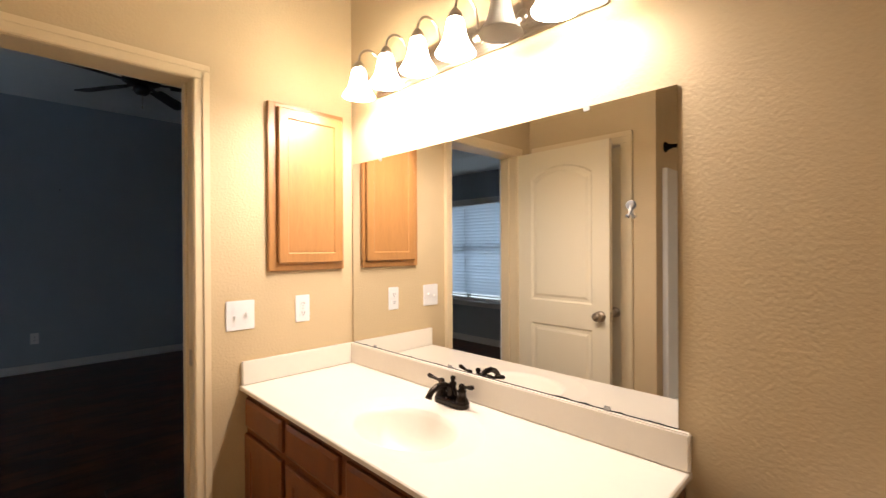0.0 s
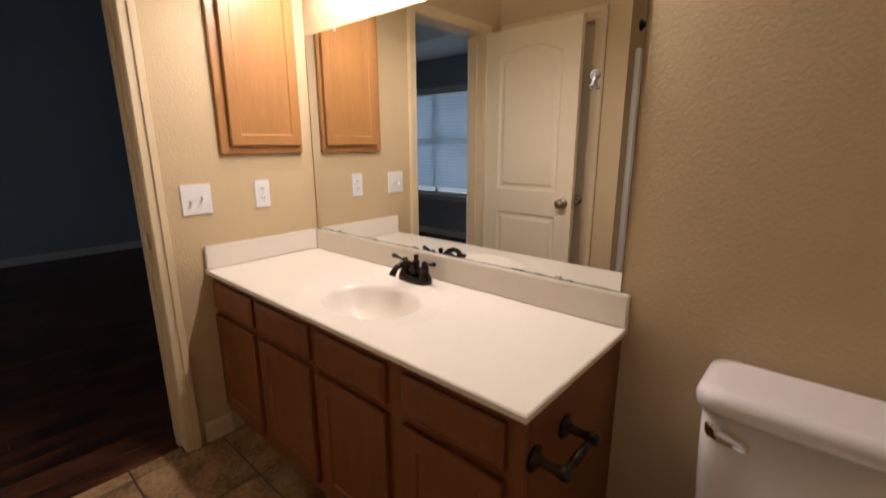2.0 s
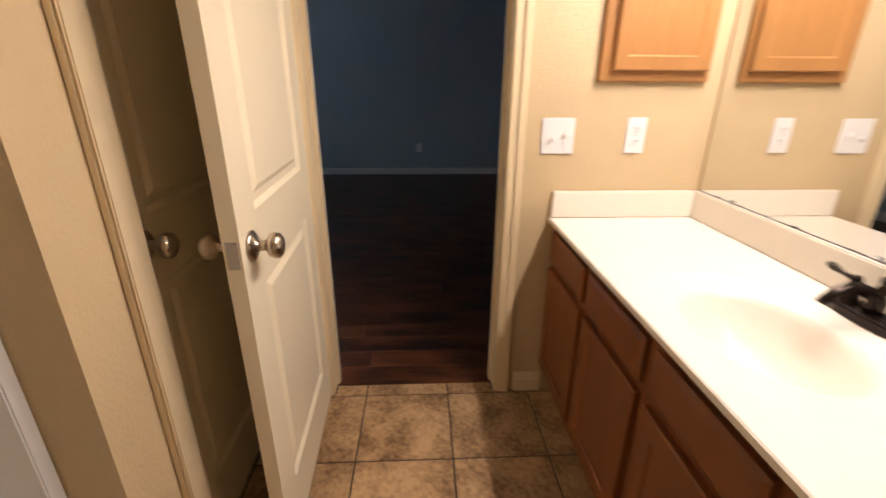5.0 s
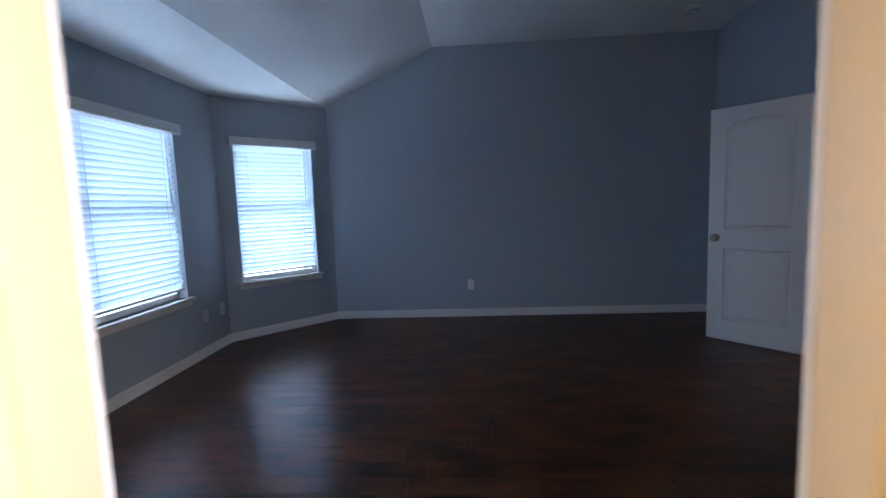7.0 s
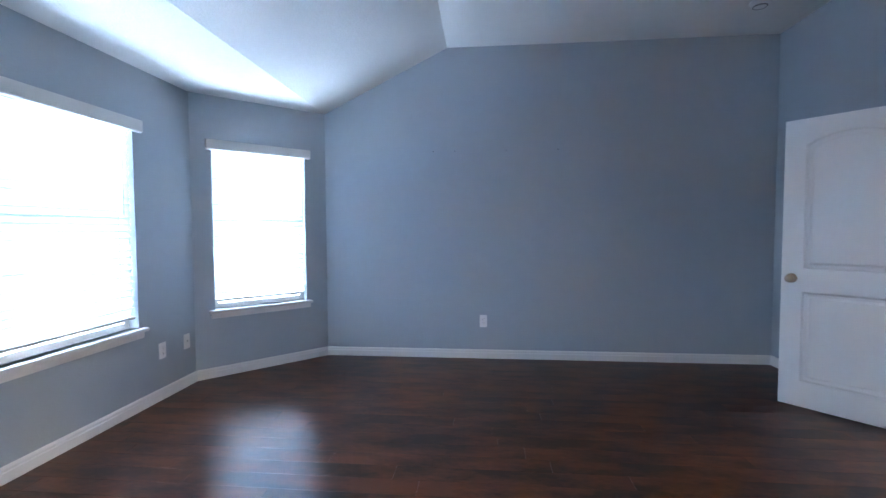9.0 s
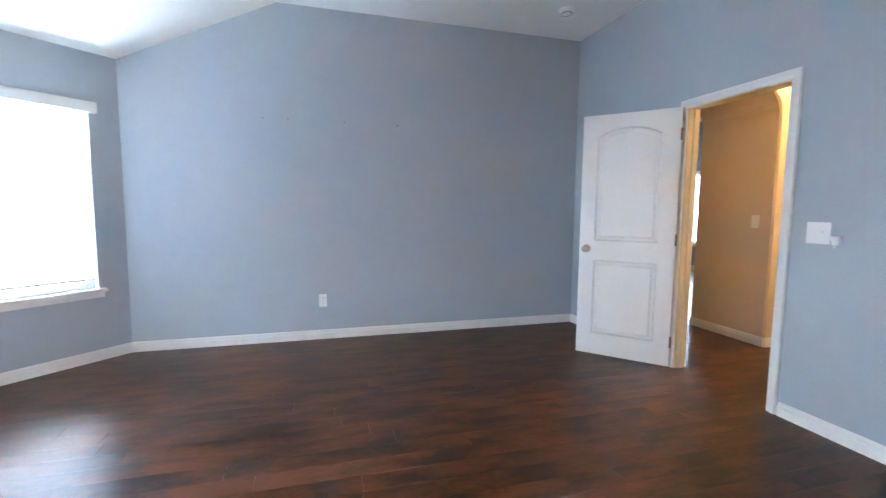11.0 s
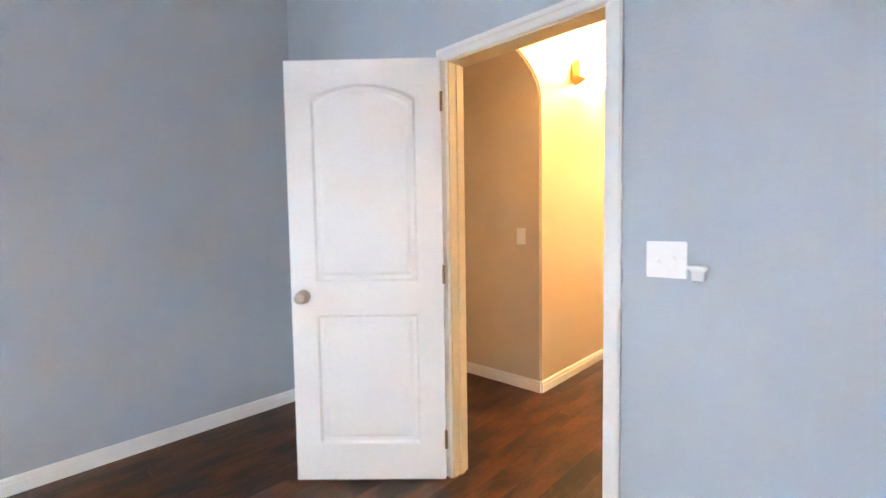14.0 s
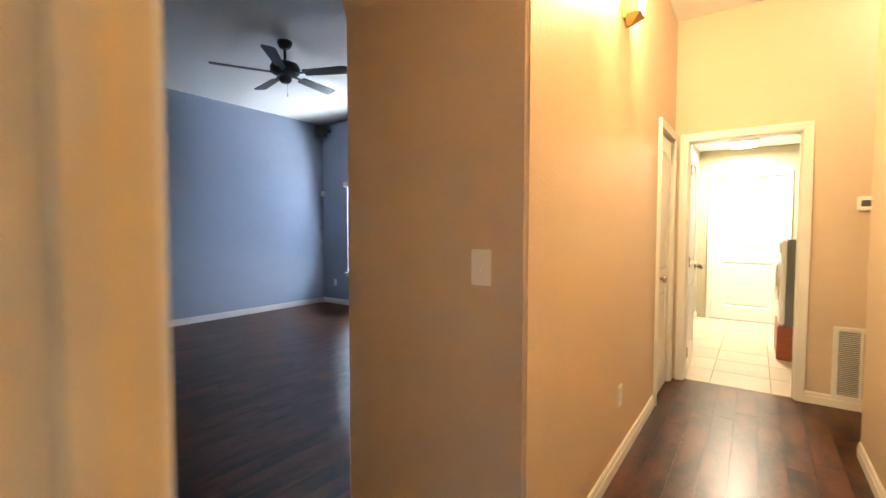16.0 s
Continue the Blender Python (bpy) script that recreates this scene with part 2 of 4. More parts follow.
def along(p0, p1, side=1):
    """Local frame of a wall: x from p0 to p1, y into the wall's thickness, z up."""
    d = Vector((p1[0] - p0[0], p1[1] - p0[1], 0))
    return Matrix.Translation((p0[0], p0[1], 0)) @ Matrix.Rotation(math.atan2(d.y, d.x), 4, 'Z'), d.length


def wall(name, p0, p1, z0, z1, thick, material, openings=(), label="", back=None):
    """An upright wall whose face runs from p0 to p1; thickness lies to the left of that way. Openings: s0, s1, z0, z1."""
    m, length = along(p0, p1)
    xs = sorted({0.0, length, *[o[0] for o in openings], *[o[1] for o in openings]})
    zs = sorted({z0, z1, *[o[2] for o in openings], *[o[3] for o in openings]})
    xs = [x for x in xs if 0 <= x <= length]
    zs = [z for z in zs if z0 <= z <= z1]
    full = {}
    for i in range(len(xs) - 1):
        for k in range(len(zs) - 1):
            cx, cz = (xs[i] + xs[i + 1]) / 2, (zs[k] + zs[k + 1]) / 2
            full[i, k] = not any(o[0] < cx < o[1] and o[2] < cz < o[3] for o in openings)
    bm = bmesh.new()

    def quad(*c):
        bm.faces.new([bm.verts.new(v) for v in c])
    for (i, k), f in full.items():
        if not f:
            continue
        a, b, c, d = xs[i], xs[i + 1], zs[k], zs[k + 1]
        quad((a, 0, c), (b, 0, c), (b, 0, d), (a, 0, d))
        quad((a, thick, c), (b, thick, c), (b, thick, d), (a, thick, d))
        for di, dk, e in ((-1, 0, ((a, c), (a, d))), (1, 0, ((b, c), (b, d))), (0, -1, ((a, c), (b, c))), (0, 1, ((a, d), (b, d)))):
            if not full.get((i + di, k + dk), False):
                (x0, w0), (x1, w1) = e
                quad((x0, 0, w0), (x1, 0, w1), (x1, thick, w1), (x0, thick, w0))
    bmesh.ops.remove_doubles(bm, verts=bm.verts, dist=1e-5)
    ob = part(name, bm, material)
    if back:
        ob.data.materials.append(back)
        for p in ob.data.polygons:
            c = p.center
            if abs(c.y - thick) < 1e-4:
                p.material_index = 1
    ob.matrix_world = m
    return tagged(ob, label or "painted wall with a light orange-peel texture", "wall", kind="structure")


def slab(name, lo, hi, material, label, category):
    return tagged(part(name, bm_box(lo, hi), material), label, category, kind="structure")


def baseboard(p0, p1, height=0.088, label="white painted wooden baseboard with a stepped top", material=None):
    """Runs along the foot of a wall's face; the room lies to the right of the way from p0 to p1."""
    m, length = along(p0, p1)
    prof = [(0.0, 0.0), (-0.014, 0.0), (-0.014, height * 0.62), (-0.010, height * 0.68), (-0.010, height * 0.84), (-0.004, height), (0.0, height)]
    bm = bmesh.new()
    a = [bm.verts.new((0, y, z)) for y, z in prof]
    b = [bm.verts.new((length, y, z)) for y, z in prof]
    bm.faces.new(a), bm.faces.new(b)
    for i in range(len(prof)):
        j = (i + 1) % len(prof)
        bm.faces.new((a[i], a[j], b[j], b[i]))
    ob = part("baseboard", bm, material or TRIM)
    ob.matrix_world = m
    return tagged(ob, label, "baseboard", kind="structure")


def casing(name, p0, p1, s0, s1, top, width=0.06, sill=None, proud=0.018, label="white painted door casing", material=None):
    """Moulded trim round an opening on a wall's face: two legs and a head, with an inner bead."""
    m, _ = along(p0, p1)
    root = thing(name, label, "trim", m, kind="structure")
    z0 = 0.0
    for nm, lo, hi in (("casing_leg", (s0 - width, -proud, z0), (s0, 0, top)), ("casing_leg", (s1, -proud, z0), (s1 + width, 0, top)),
                       ("casing_head", (s0 - width, -proud, top), (s1 + width, 0, top + width))):
        bm = bmesh.new()
        bm_box(lo, hi, 0.004, bm)
        if nm == "casing_leg":
            inner = hi[0] if hi[0] == s0 else lo[0]
            sgn = -1 if hi[0] == s0 else 1
            xa, xb = sorted((inner + sgn * width * 0.52, inner + sgn * width * 0.98))
            bm_box((xa, -proud - 0.006, z0), (xb, -proud + 0.001, top + width * 0.52), 0.003, bm)
        else:
            bm_box((lo[0] + 0.001, -proud - 0.006, top + width * 0.52), (hi[0] - 0.001, -proud + 0.001, top + width * 0.98), 0.003, bm)
        part(nm, bm, material or TRIM, root)
    return root


def jamb(name, p0, p1, s0, s1, top, thick, label="white painted door jamb with a stop", material=None):
    m, _ = along(p0, p1)
    root = thing(name, label, "door frame", m, kind="structure")
    e = 0.016
    part("jamb_side", bm_box((s0, -0.002, 0), (s0 + e, thick + 0.002, top), 0.001), material or TRIM, root)
    part("jamb_side", bm_box((s1 - e, -0.002, 0), (s1, thick + 0.002, top), 0.001), material or TRIM, root)
    part("jamb_head", bm_box((s0 + e, -0.002, top - e), (s1 - e, thick + 0.002, top), 0.001), material or TRIM, root)
    part("door_stop", bm_box((s0 + e, thick * 0.42, 0), (s0 + e + 0.01, thick * 0.7, top - e), 0.002), material or TRIM, root)
    part("door_stop", bm_box((s1 - e - 0.01, thick * 0.42, 0), (s1 - e, thick * 0.7, top - e), 0.002), material or TRIM, root)
    return root


def arc_panel(x0, x1, z0, z1, rise, n=10):
    pts = [(x0, z0), (x1, z0), (x1, z1 - rise)]
    for i in range(1, n):
        u = i / n
        x = x1 + (x0 - x1) * u
        pts.append((x, z1 - rise + rise * math.sin(math.pi * u) ** 0.75))
    pts.append((x0, z1 - rise))
    return pts


def shrink(pts, d):
    cx = (min(p[0] for p in pts) + max(p[0] for p in pts)) / 2
    cz = (min(p[1] for p in pts) + max(p[1] for p in pts)) / 2
    w = max(p[0] for p in pts) - min(p[0] for p in pts)
    h = max(p[1] for p in pts) - min(p[1] for p in pts)
    return [(cx + (x - cx) * (w - 2 * d) / w, cz + (z - cz) * (h - 2 * d) / h) for x, z in pts]


def moulded_face(bm, pts, y, out):
    """A pressed panel: a groove sunk into the face and a raised field. out: the way the face looks (-1 or 1) along y."""
    loops = []
    for inset, depth in ((0, 0.0), (0.012, -0.010), (0.030, -0.010), (0.046, -0.002)):
        loops.append([bm.verts.new((x, y + out * depth, z)) for x, z in shrink(pts, inset)])
    n = len(pts)
    for a, b in zip(loops, loops[1:]):
        for i in range(n):
            bm.faces.new((a[i], a[(i + 1) % n], b[(i + 1) % n], b[i]))
    bm.faces.new(loops[-1])


def door_leaf_bm(w, h, t=0.035):
    """A two-panel moulded door with an arched upper panel; hinge edge at x=0, faces at y=0 and y=t."""
    bm = bmesh.new()
    side = w * 0.165
    up = arc_panel(side, w - side, h * 0.485, h * 0.945, h * 0.035)
    low = [(side, h * 0.09), (w - side, h * 0.09), (w - side, h * 0.405), (side, h * 0.405)]
    for y, out in ((0.0, -1), (t, 1)):
        for pts in (up, low):
            moulded_face(bm, pts, y, out)
        # stiles and rails round the panels
        def q(*c):
            bm.faces.new([bm.verts.new((x, y, z)) for x, z in c])
        q((0, 0), (side, 0), (side, h), (0, h))
        q((w - side, 0), (w, 0), (w, h), (w - side, h))
        q((side, 0), (w - side, 0), (w - side, h * 0.09), (side, h * 0.09))
        q((side, h * 0.405), (w - side, h * 0.405), (w - side, h * 0.485), (side, h * 0.485))
        top = [p for p in up[2:]]
        for a, b in zip(top, top[1:]):
            q(a, b, (b[0], h), (a[0], h))
    for c in (((0, 0, 0), (0, t, 0), (0, t, h), (0, 0, h)), ((w, 0, 0), (w, t, 0), (w, t, h), (w, 0, h)),
              ((0, 0, 0), (w, 0, 0), (w, t, 0), (0, t, 0)), ((0, 0, h), (w, 0, h), (w, t, h), (0, t, h))):
        bm.faces.new([bm.verts.new(v) for v in c])
    bmesh.ops.remove_doubles(bm, verts=bm.verts, dist=1e-5)
    return bm


def knob_bm(out):
    """A round door knob on a rose; out: -1 or 1 along y."""
    prof = [(0, 0), (0.034, 0), (0.034, 0.004), (0.028, 0.009), (0.013, 0.012), (0.011, 0.030), (0.014, 0.034), (0.025, 0.040),
            (0.029, 0.050), (0.027, 0.060), (0.018, 0.067), (0, 0.069)]
    return bm_lathe(prof, 20, m=Matrix.Rotation(radians(90 if out < 0 else -90), 4, 'X'))


def door(name, label, m, w, h, category="door", hinges=True, flip=False, paint=None):
    """A door on its hinges: local x from the hinge to the latch, faces at y 0 and 0.035."""
    root = thing(name, label, category, m)
    part("leaf", door_leaf_bm(w, h), paint or DOORP, root)
    for y, out in ((0.0, -1), (0.035, 1)):
        k = part("door_knob", knob_bm(out), NICKEL, root, "satin nickel round knob", True)
        k.location = (w - 0.06, y, 0.915)
    part("latch_plate", bm_box((w - 0.001, 0.006, 0.885), (w + 0.0015, 0.029, 0.945), 0.0005), NICKEL, root, "satin nickel latch plate")
    if hinges:
        for z in (0.20, h / 2, h - 0.20):
            yy = 0.035 if flip else 0.0
            bm = bmesh.new()
            bm_tube([(-0.004, yy, z - 0.045), (-0.004, yy, z + 0.045)], 0.007, 8, bm)
            bm_box((-0.0015, 0.003, z - 0.045), (0.0, 0.032, z + 0.045), 0, bm)
            part("hinge", bm, HINGE_METAL, root, "brown metal hinge, tinted by the hall's reflection")
    return root


def wall_plate(name, label, m, w, h, kind):
    """A cover plate; local x across, y out of the wall (negative), z up, middle at the origin."""
    root = thing(name, label, "wall plate", m)
    part("plate", bm_box((-w / 2, -0.006, -h / 2), (w / 2, 0, h / 2), 0.0028), PLASTIC, root)
    if kind == "outlet":
        for z in (0.021, -0.021):
            r = part("receptacle", bm_box((-0.017, -0.0085, z - 0.014), (0.017, -0.005, z + 0.014), 0.003), PLASTIC, root)
            bm = bmesh.new()
            for x in (-0.006, 0.006):
                bm_box((x - 0.0012, -0.0092, z - 0.002), (x + 0.0012, -0.0085, z + 0.008), 0, bm)
            bm_box((-0.002, -0.0092, z - 0.010), (0.002, -0.0085, z - 0.006), 0, bm)
            part("slots", bm, SLOT, r)
        part("screw", bm_box((-0.0025, -0.0072, -0.0025), (0.0025, -0.006, 0.0025), 0.0008), NICKEL, root)
    elif kind == "blank":
        part("jack", bm_box((-0.006, -0.009, -0.006), (0.006, -0.005, 0.006), 0.001), GREY, root)
    else:
        n = 2 if kind == "switch2" else 1
        for i in range(n):
            x = (i - (n - 1) / 2) * 0.046
            bm = bmesh.new()
            bm_box((x - 0.0045, -0.018, 0.0 if i % 2 else -0.012), (x + 0.0045, -0.005, 0.012 if i % 2 else 0.0), 0.0015, bm)
            part("toggle", bm, PLASTIC, root)
            for z in (0.030, -0.030):
                part("screw", bm_box((x - 0.0025, -0.0072, z - 0.0025), (x + 0.0025, -0.006, z + 0.0025), 0.0008), PLASTIC, root)
    return root


def facing(x, y, z, way):
    """Pose for a thing on a wall: its -y looks along way (degrees about z from -y)."""
    return pose(x, y, z, 0, 0, way)

# ---- structure: bathroom ----
H0 = 2.75
wall("wall_bath_west", (0, -2.80), (0, 1.75), 0, 3.05, 0.13, BATH_WALL, [(1.37, 2.085, 0, 2.045)],
     "tan textured wall with an open doorway, blue-grey on its other side", BED_WALL)
wall("wall_bath_north", (0, 0), (2.55, 0), 0, H0, 0.12, BATH_WALL, label="tan orange-peel wall behind the vanity mirror")
wall("wall_bath_east", (2.55, 0.12), (2.55, -2.57), 0, H0, 0.12, BATH_WALL, label="plain tan bathroom wall")
wall("wall_bath_south", (2.55, -2.45), (0.85, -2.45), 0, H0, 0.12, BATH_WALL, label="plain tan wall behind the bathtub")
wall("wall_alcove", (0.92, -2.45), (0.92, -1.70), 0, H0, 0.10, BATH_WALL, label="tan end wall of the tub alcove")
wall("wall_closet", (0.92, -1.60), (0, -1.60), 0, H0, 0.10, BATH_WALL, [(0.205, 0.82, 0, 2.045)], "tan wall with a linen closet door")
slab("ceiling_bath", (-0.0, -2.57, H0), (2.67, 0.12, H0 + 0.1), CEIL, "white textured bathroom ceiling", "ceiling")

# ---- structure: bedroom ----
BW, BE, BN, BS = -4.75, -0.13, 1.63, -3.508
B1, B2W, B2E = -2.658, -3.90, -0.98
wall("wall_bed_west", (BW, B1), (BW, BN + 0.10), 0, 3.05, 0.12, BED_WALL, label="blue-grey bedroom wall with small nail holes", back=LIV_WALL)
wall("wall_bed_north", (BW, BN), (BE, BN), 0, 3.05, 0.10, BED_WALL, [(1.494, 2.275, 0, 2.045)], "blue-grey bedroom wall with the hall doorway", HALL_WALL)
wall("wall_bay_east", (BE, B1), (B2E, BS), 0, 2.55, 0.12, BED_WALL, [(0.217, 1.042, 0.59, 2.018)], "blue-grey angled bay wall with a window")
wall("wall_bay_south", (B2E, BS), (B2W, BS), 0, 2.55, 0.12, BED_WALL, [(0.58, 2.32, 0.59, 2.018)], "blue-grey bay wall with a wide window")
wall("wall_bay_west", (B2W, BS), (BW, B1), 0, 2.55, 0.12, BED_WALL, [(0.16, 0.985, 0.59, 2.018)], "blue-grey angled bay wall with a window")


def ceiling(name, profile, x0, x1, label):
    bm = bmesh.new()
    a = [bm.verts.new((x0, y, z)) for y, z in profile]
    b = [bm.verts.new((x1, y, z)) for y, z in profile]
    bm.faces.new(a), bm.faces.new(b)
    for i in range(len(profile)):
        j = (i + 1) % len(profile)
        bm.faces.new((a[i], a[j], b[j], b[i]))
    return tagged(part(name, bm, CEIL), label, "ceiling", kind="structure")


ceiling("ceiling_bed", [(BN, 3.05), (-1.418, 3.05), (B1, 2.445), (BS - 0.1, 2.435), (BS - 0.1, 2.6), (B1, 2.6), (-1.418, 3.2), (BN, 3.2)],
        BW - 0.06, BE + 0.065, "white vaulted bedroom ceiling sloping down to a flat bay")

# ---- structure: hall, living room, laundry ----
HW, HE, HN = -3.475, -2.375, 5.81
arch = [(1.73, 0), (1.77, 0), (1.77, 2.14)]
for i in range(1, 24):
    u = math.pi * i / 24
    arch.append((2.3175 - 0.5475 * math.cos(u), 2.14 + 0.30 * math.sin(u)))
arch += [(2.865, 2.14), (2.865, 0), (3.0, 0), (3.0, 3.05), (1.73, 3.05)]
bm = bmesh.new()
fa = [bm.verts.new((HW, y, z)) for y, z in arch]
fb = [bm.verts.new((-4.31, y, z)) for y, z in arch]
bm.faces.new(fa), bm.faces.new(fb)
for i in range(len(arch)):
    j = (i + 1) % len(arch)
    bm.faces.new((fa[i], fa[j], fb[j], fb[i]))
bmesh.ops.recalc_face_normals(bm, faces=bm.faces)
bmesh.ops.bevel(bm, geom=[e for e in bm.edges if abs(e.verts[0].co.x - e.verts[1].co.x) < 1e-4 and 1.76 < (e.verts[0].co.y + e.verts[1].co.y) / 2 < 2.89
                          and min(e.verts[0].co.z, e.verts[1].co.z) < 2.6 and (e.verts[0].co.z + e.verts[1].co.z) > 0.05],
                offset=0.012, segments=3, affect='EDGES')
bmesh.ops.triangulate(bm, faces=[f for f in bm.faces if len(f.verts) > 4])
tagged(part("wall_arch", bm, HALL_WALL), "thick beige wall with an arched opening to the living room", "wall", kind="structure")
wall("wall_hall_west", (HW, 3.0), (HW, HN), 0, 3.05, 0.12, HALL_WALL, [(2.09, 2.70, 0, 2.045)], "warm beige hall wall with a closet door")
wall("wall_hall_east", (HE, 4.96), (HE, 1.73), 0, 3.05, 0.12, HALL_WALL, label="warm beige hall wall")
wall("wall_hall_return", (-1.2, 4.96), (HE + 0.12, 4.96), 0, 3.05, 0.12, HALL_WALL, label="beige return wall where the hall widens")
wall("wall_hall_far_east", (-1.2, HN), (-1.2, 4.78), 0, 3.05, 0.12, HALL_WALL, label="plain beige wall")
wall("wall_hall_north", (HW - 0.12, HN), (-1.08, HN), 0, 3.05, 0.12, HALL_WALL, [(0.211, 0.982, 0, 2.045)], "beige end wall with a doorway to the laundry", LAUNDRY_WALL)
slab("ceiling_hall", (-4.31, 1.73, 3.05), (-1.08, HN + 0.12, 3.15), CEIL, "off-white hall ceiling", "ceiling")
LW, LN, LS, LH = -9.15, 6.65, -1.0, 3.12
wall("wall_living_west", (LW, LS), (LW, LN), 0, 3.15, 0.12, LIV_WALL, label="plain slate-blue living room wall")
wall("wall_living_north", (LW - 0.12, LN), (-4.22, LN), 0, 3.15, 0.12, LIV_WALL, [(0.74, 1.99, 0.56, 2.05)], "slate-blue living room wall with a window")
wall("wall_living_east", (-4.31, LN), (-4.31, 3.0), 0, 3.15, 0.12, LIV_WALL, label="plain slate-blue living room wall")
wall("wall_living_south", (BW - 0.12, LS), (LW - 0.12, LS), 0, 3.15, 0.12, LIV_WALL, label="plain slate-blue living room wall")
bm = bm_box((LW - 0.12, LS - 0.12, LH), (BW - 0.12, BN + 0.12, 3.22))
bm_box((LW - 0.12, BN + 0.12, LH), (-4.31, LN + 0.12, 3.22), 0, bm)
tagged(part("ceiling_living", bm, CEIL), "white textured living room ceiling", "ceiling", kind="structure")
QW, QE, QN = -3.60, -1.90, 9.05
wall("wall_laundry_west", (QW, HN + 0.12), (QW, QN), 0, 2.44, 0.12, LAUNDRY_WALL, label="olive-beige laundry wall")
wall("wall_laundry_north", (QW - 0.12, QN), (QE + 0.12, QN), 0, 2.44, 0.12, LAUNDRY_WALL, [(0.30, 1.16, 0, 2.05)], "olive-beige laundry wall with an outer door")
wall("wall_laundry_east", (QE, QN), (QE, HN + 0.12), 0, 2.44, 0.12, LAUNDRY_WALL, label="olive-beige laundry wall")
slab("ceiling_laundry", (QW - 0.12, HN + 0.12, 2.44), (QE + 0.12, QN + 0.12, 2.54), CEIL, "white laundry ceiling", "ceiling")
slab("floor_laundry", (QW - 0.12, HN + 0.04, -0.03), (QE + 0.12, QN + 0.12, -0.006), LGROUT, "pale tiled laundry floor", "floor")
slab("ground", (-60, -80, -0.42), (60, 90, -0.40), GRASS, "dry lawn round the house", "ground")

# ---- trim ----
WB = ((0, -2.80), (0, 1.75))
casing("trim_bath_door", *WB, 1.385, 2.07, 2.03, label="cream painted door casing", material=CREAM)
casing("trim_bath_door_bedroom_side", (-0.13, 1.75), (-0.13, -2.80), 2.48, 3.165, 2.03)
jamb("door_frame_bath", *WB, 1.37, 2.085, 2.045, 0.13, label="cream painted door jamb with a stop", material=CREAM)
casing("trim_closet", (0.92, -1.60), (0, -1.60), 0.215, 0.81, 2.03, width=0.078, label="cream painted closet casing", material=CREAM)
jamb("door_frame_closet", (0.92, -1.60), (0, -1.60), 0.205, 0.82, 2.045, 0.10, label="cream painted closet jamb", material=CREAM)
WN = ((BW, BN), (BE, BN))
casing("trim_hall_door", *WN, 1.504, 2.265, 2.035, label="white painted casing of the bedroom doorway")
casing("trim_hall_door_hall_side", (BE, BN + 0.10), (BW, BN + 0.10), 4.62 - 2.265, 4.62 - 1.504, 2.035, proud=0.012)
jamb("door_frame_bedroom", *WN, 1.494, 2.275, 2.045, 0.10, label="cream painted door jamb with a stop", material=CREAM)
casing("trim_hall_closet", (HW, 3.0), (HW, HN), 2.10, 2.69, 2.035)
jamb("door_frame_hall_closet", (HW, 3.0), (HW, HN), 2.09, 2.70, 2.045, 0.12)
WE = ((HW - 0.12, HN), (-1.08, HN))
casing("trim_laundry_door", *WE, 0.221, 0.972, 2.035)
jamb("door_frame_laundry", *WE, 0.211, 0.982, 2.045, 0.12)
WQ = ((QW - 0.12, QN), (QE + 0.12, QN))
casing("trim_outer_door", *WQ, 0.31, 1.15, 2.04)

baseboard((0.0, -0.645), (0.0, -0.53), label="cream painted wooden baseboard with a stepped top", material=CREAM)
baseboard((0.0, -1.60), (0.0, -1.475), label="cream painted wooden baseboard with a stepped top", material=CREAM)
baseboard((1.545, 0), (2.55, 0), label="cream painted wooden baseboard with a stepped top", material=CREAM)
baseboard((2.55, 0), (2.55, -1.72), label="cream painted wooden baseboard with a stepped top", material=CREAM)
baseboard((0.92, -1.60), (0.785, -1.60), label="cream painted wooden baseboard with a stepped top", material=CREAM)
baseboard((BW, B1), (BW, BN))
baseboard((BW, BN), (-3.31, BN))
baseboard((-2.42, BN), (BE, BN))
baseboard((BE, BN), (BE, -0.64))
baseboard((BE, -1.49), (BE, B1))
baseboard((BE, B1), (B2E, BS))
baseboard((B2E, BS), (B2W, BS))
baseboard((B2W, BS), (BW, B1))
baseboard((-4.31, 2.865), (HW, 2.865))
baseboard((HW, 2.865), (HW, 5.03))
baseboard((HE, 4.96), (HE, 1.73))
baseboard((-2.563, HN), (-1.2, HN))
baseboard((-3.305, 1.75), (-4.31, 1.77))
baseboard((LW, LS), (LW, LN))
baseboard((LW, LN), (-4.31, LN))
baseboard((QW, HN + 0.12), (QW, QN))
baseboard((-2.50, QN), (QE, QN))


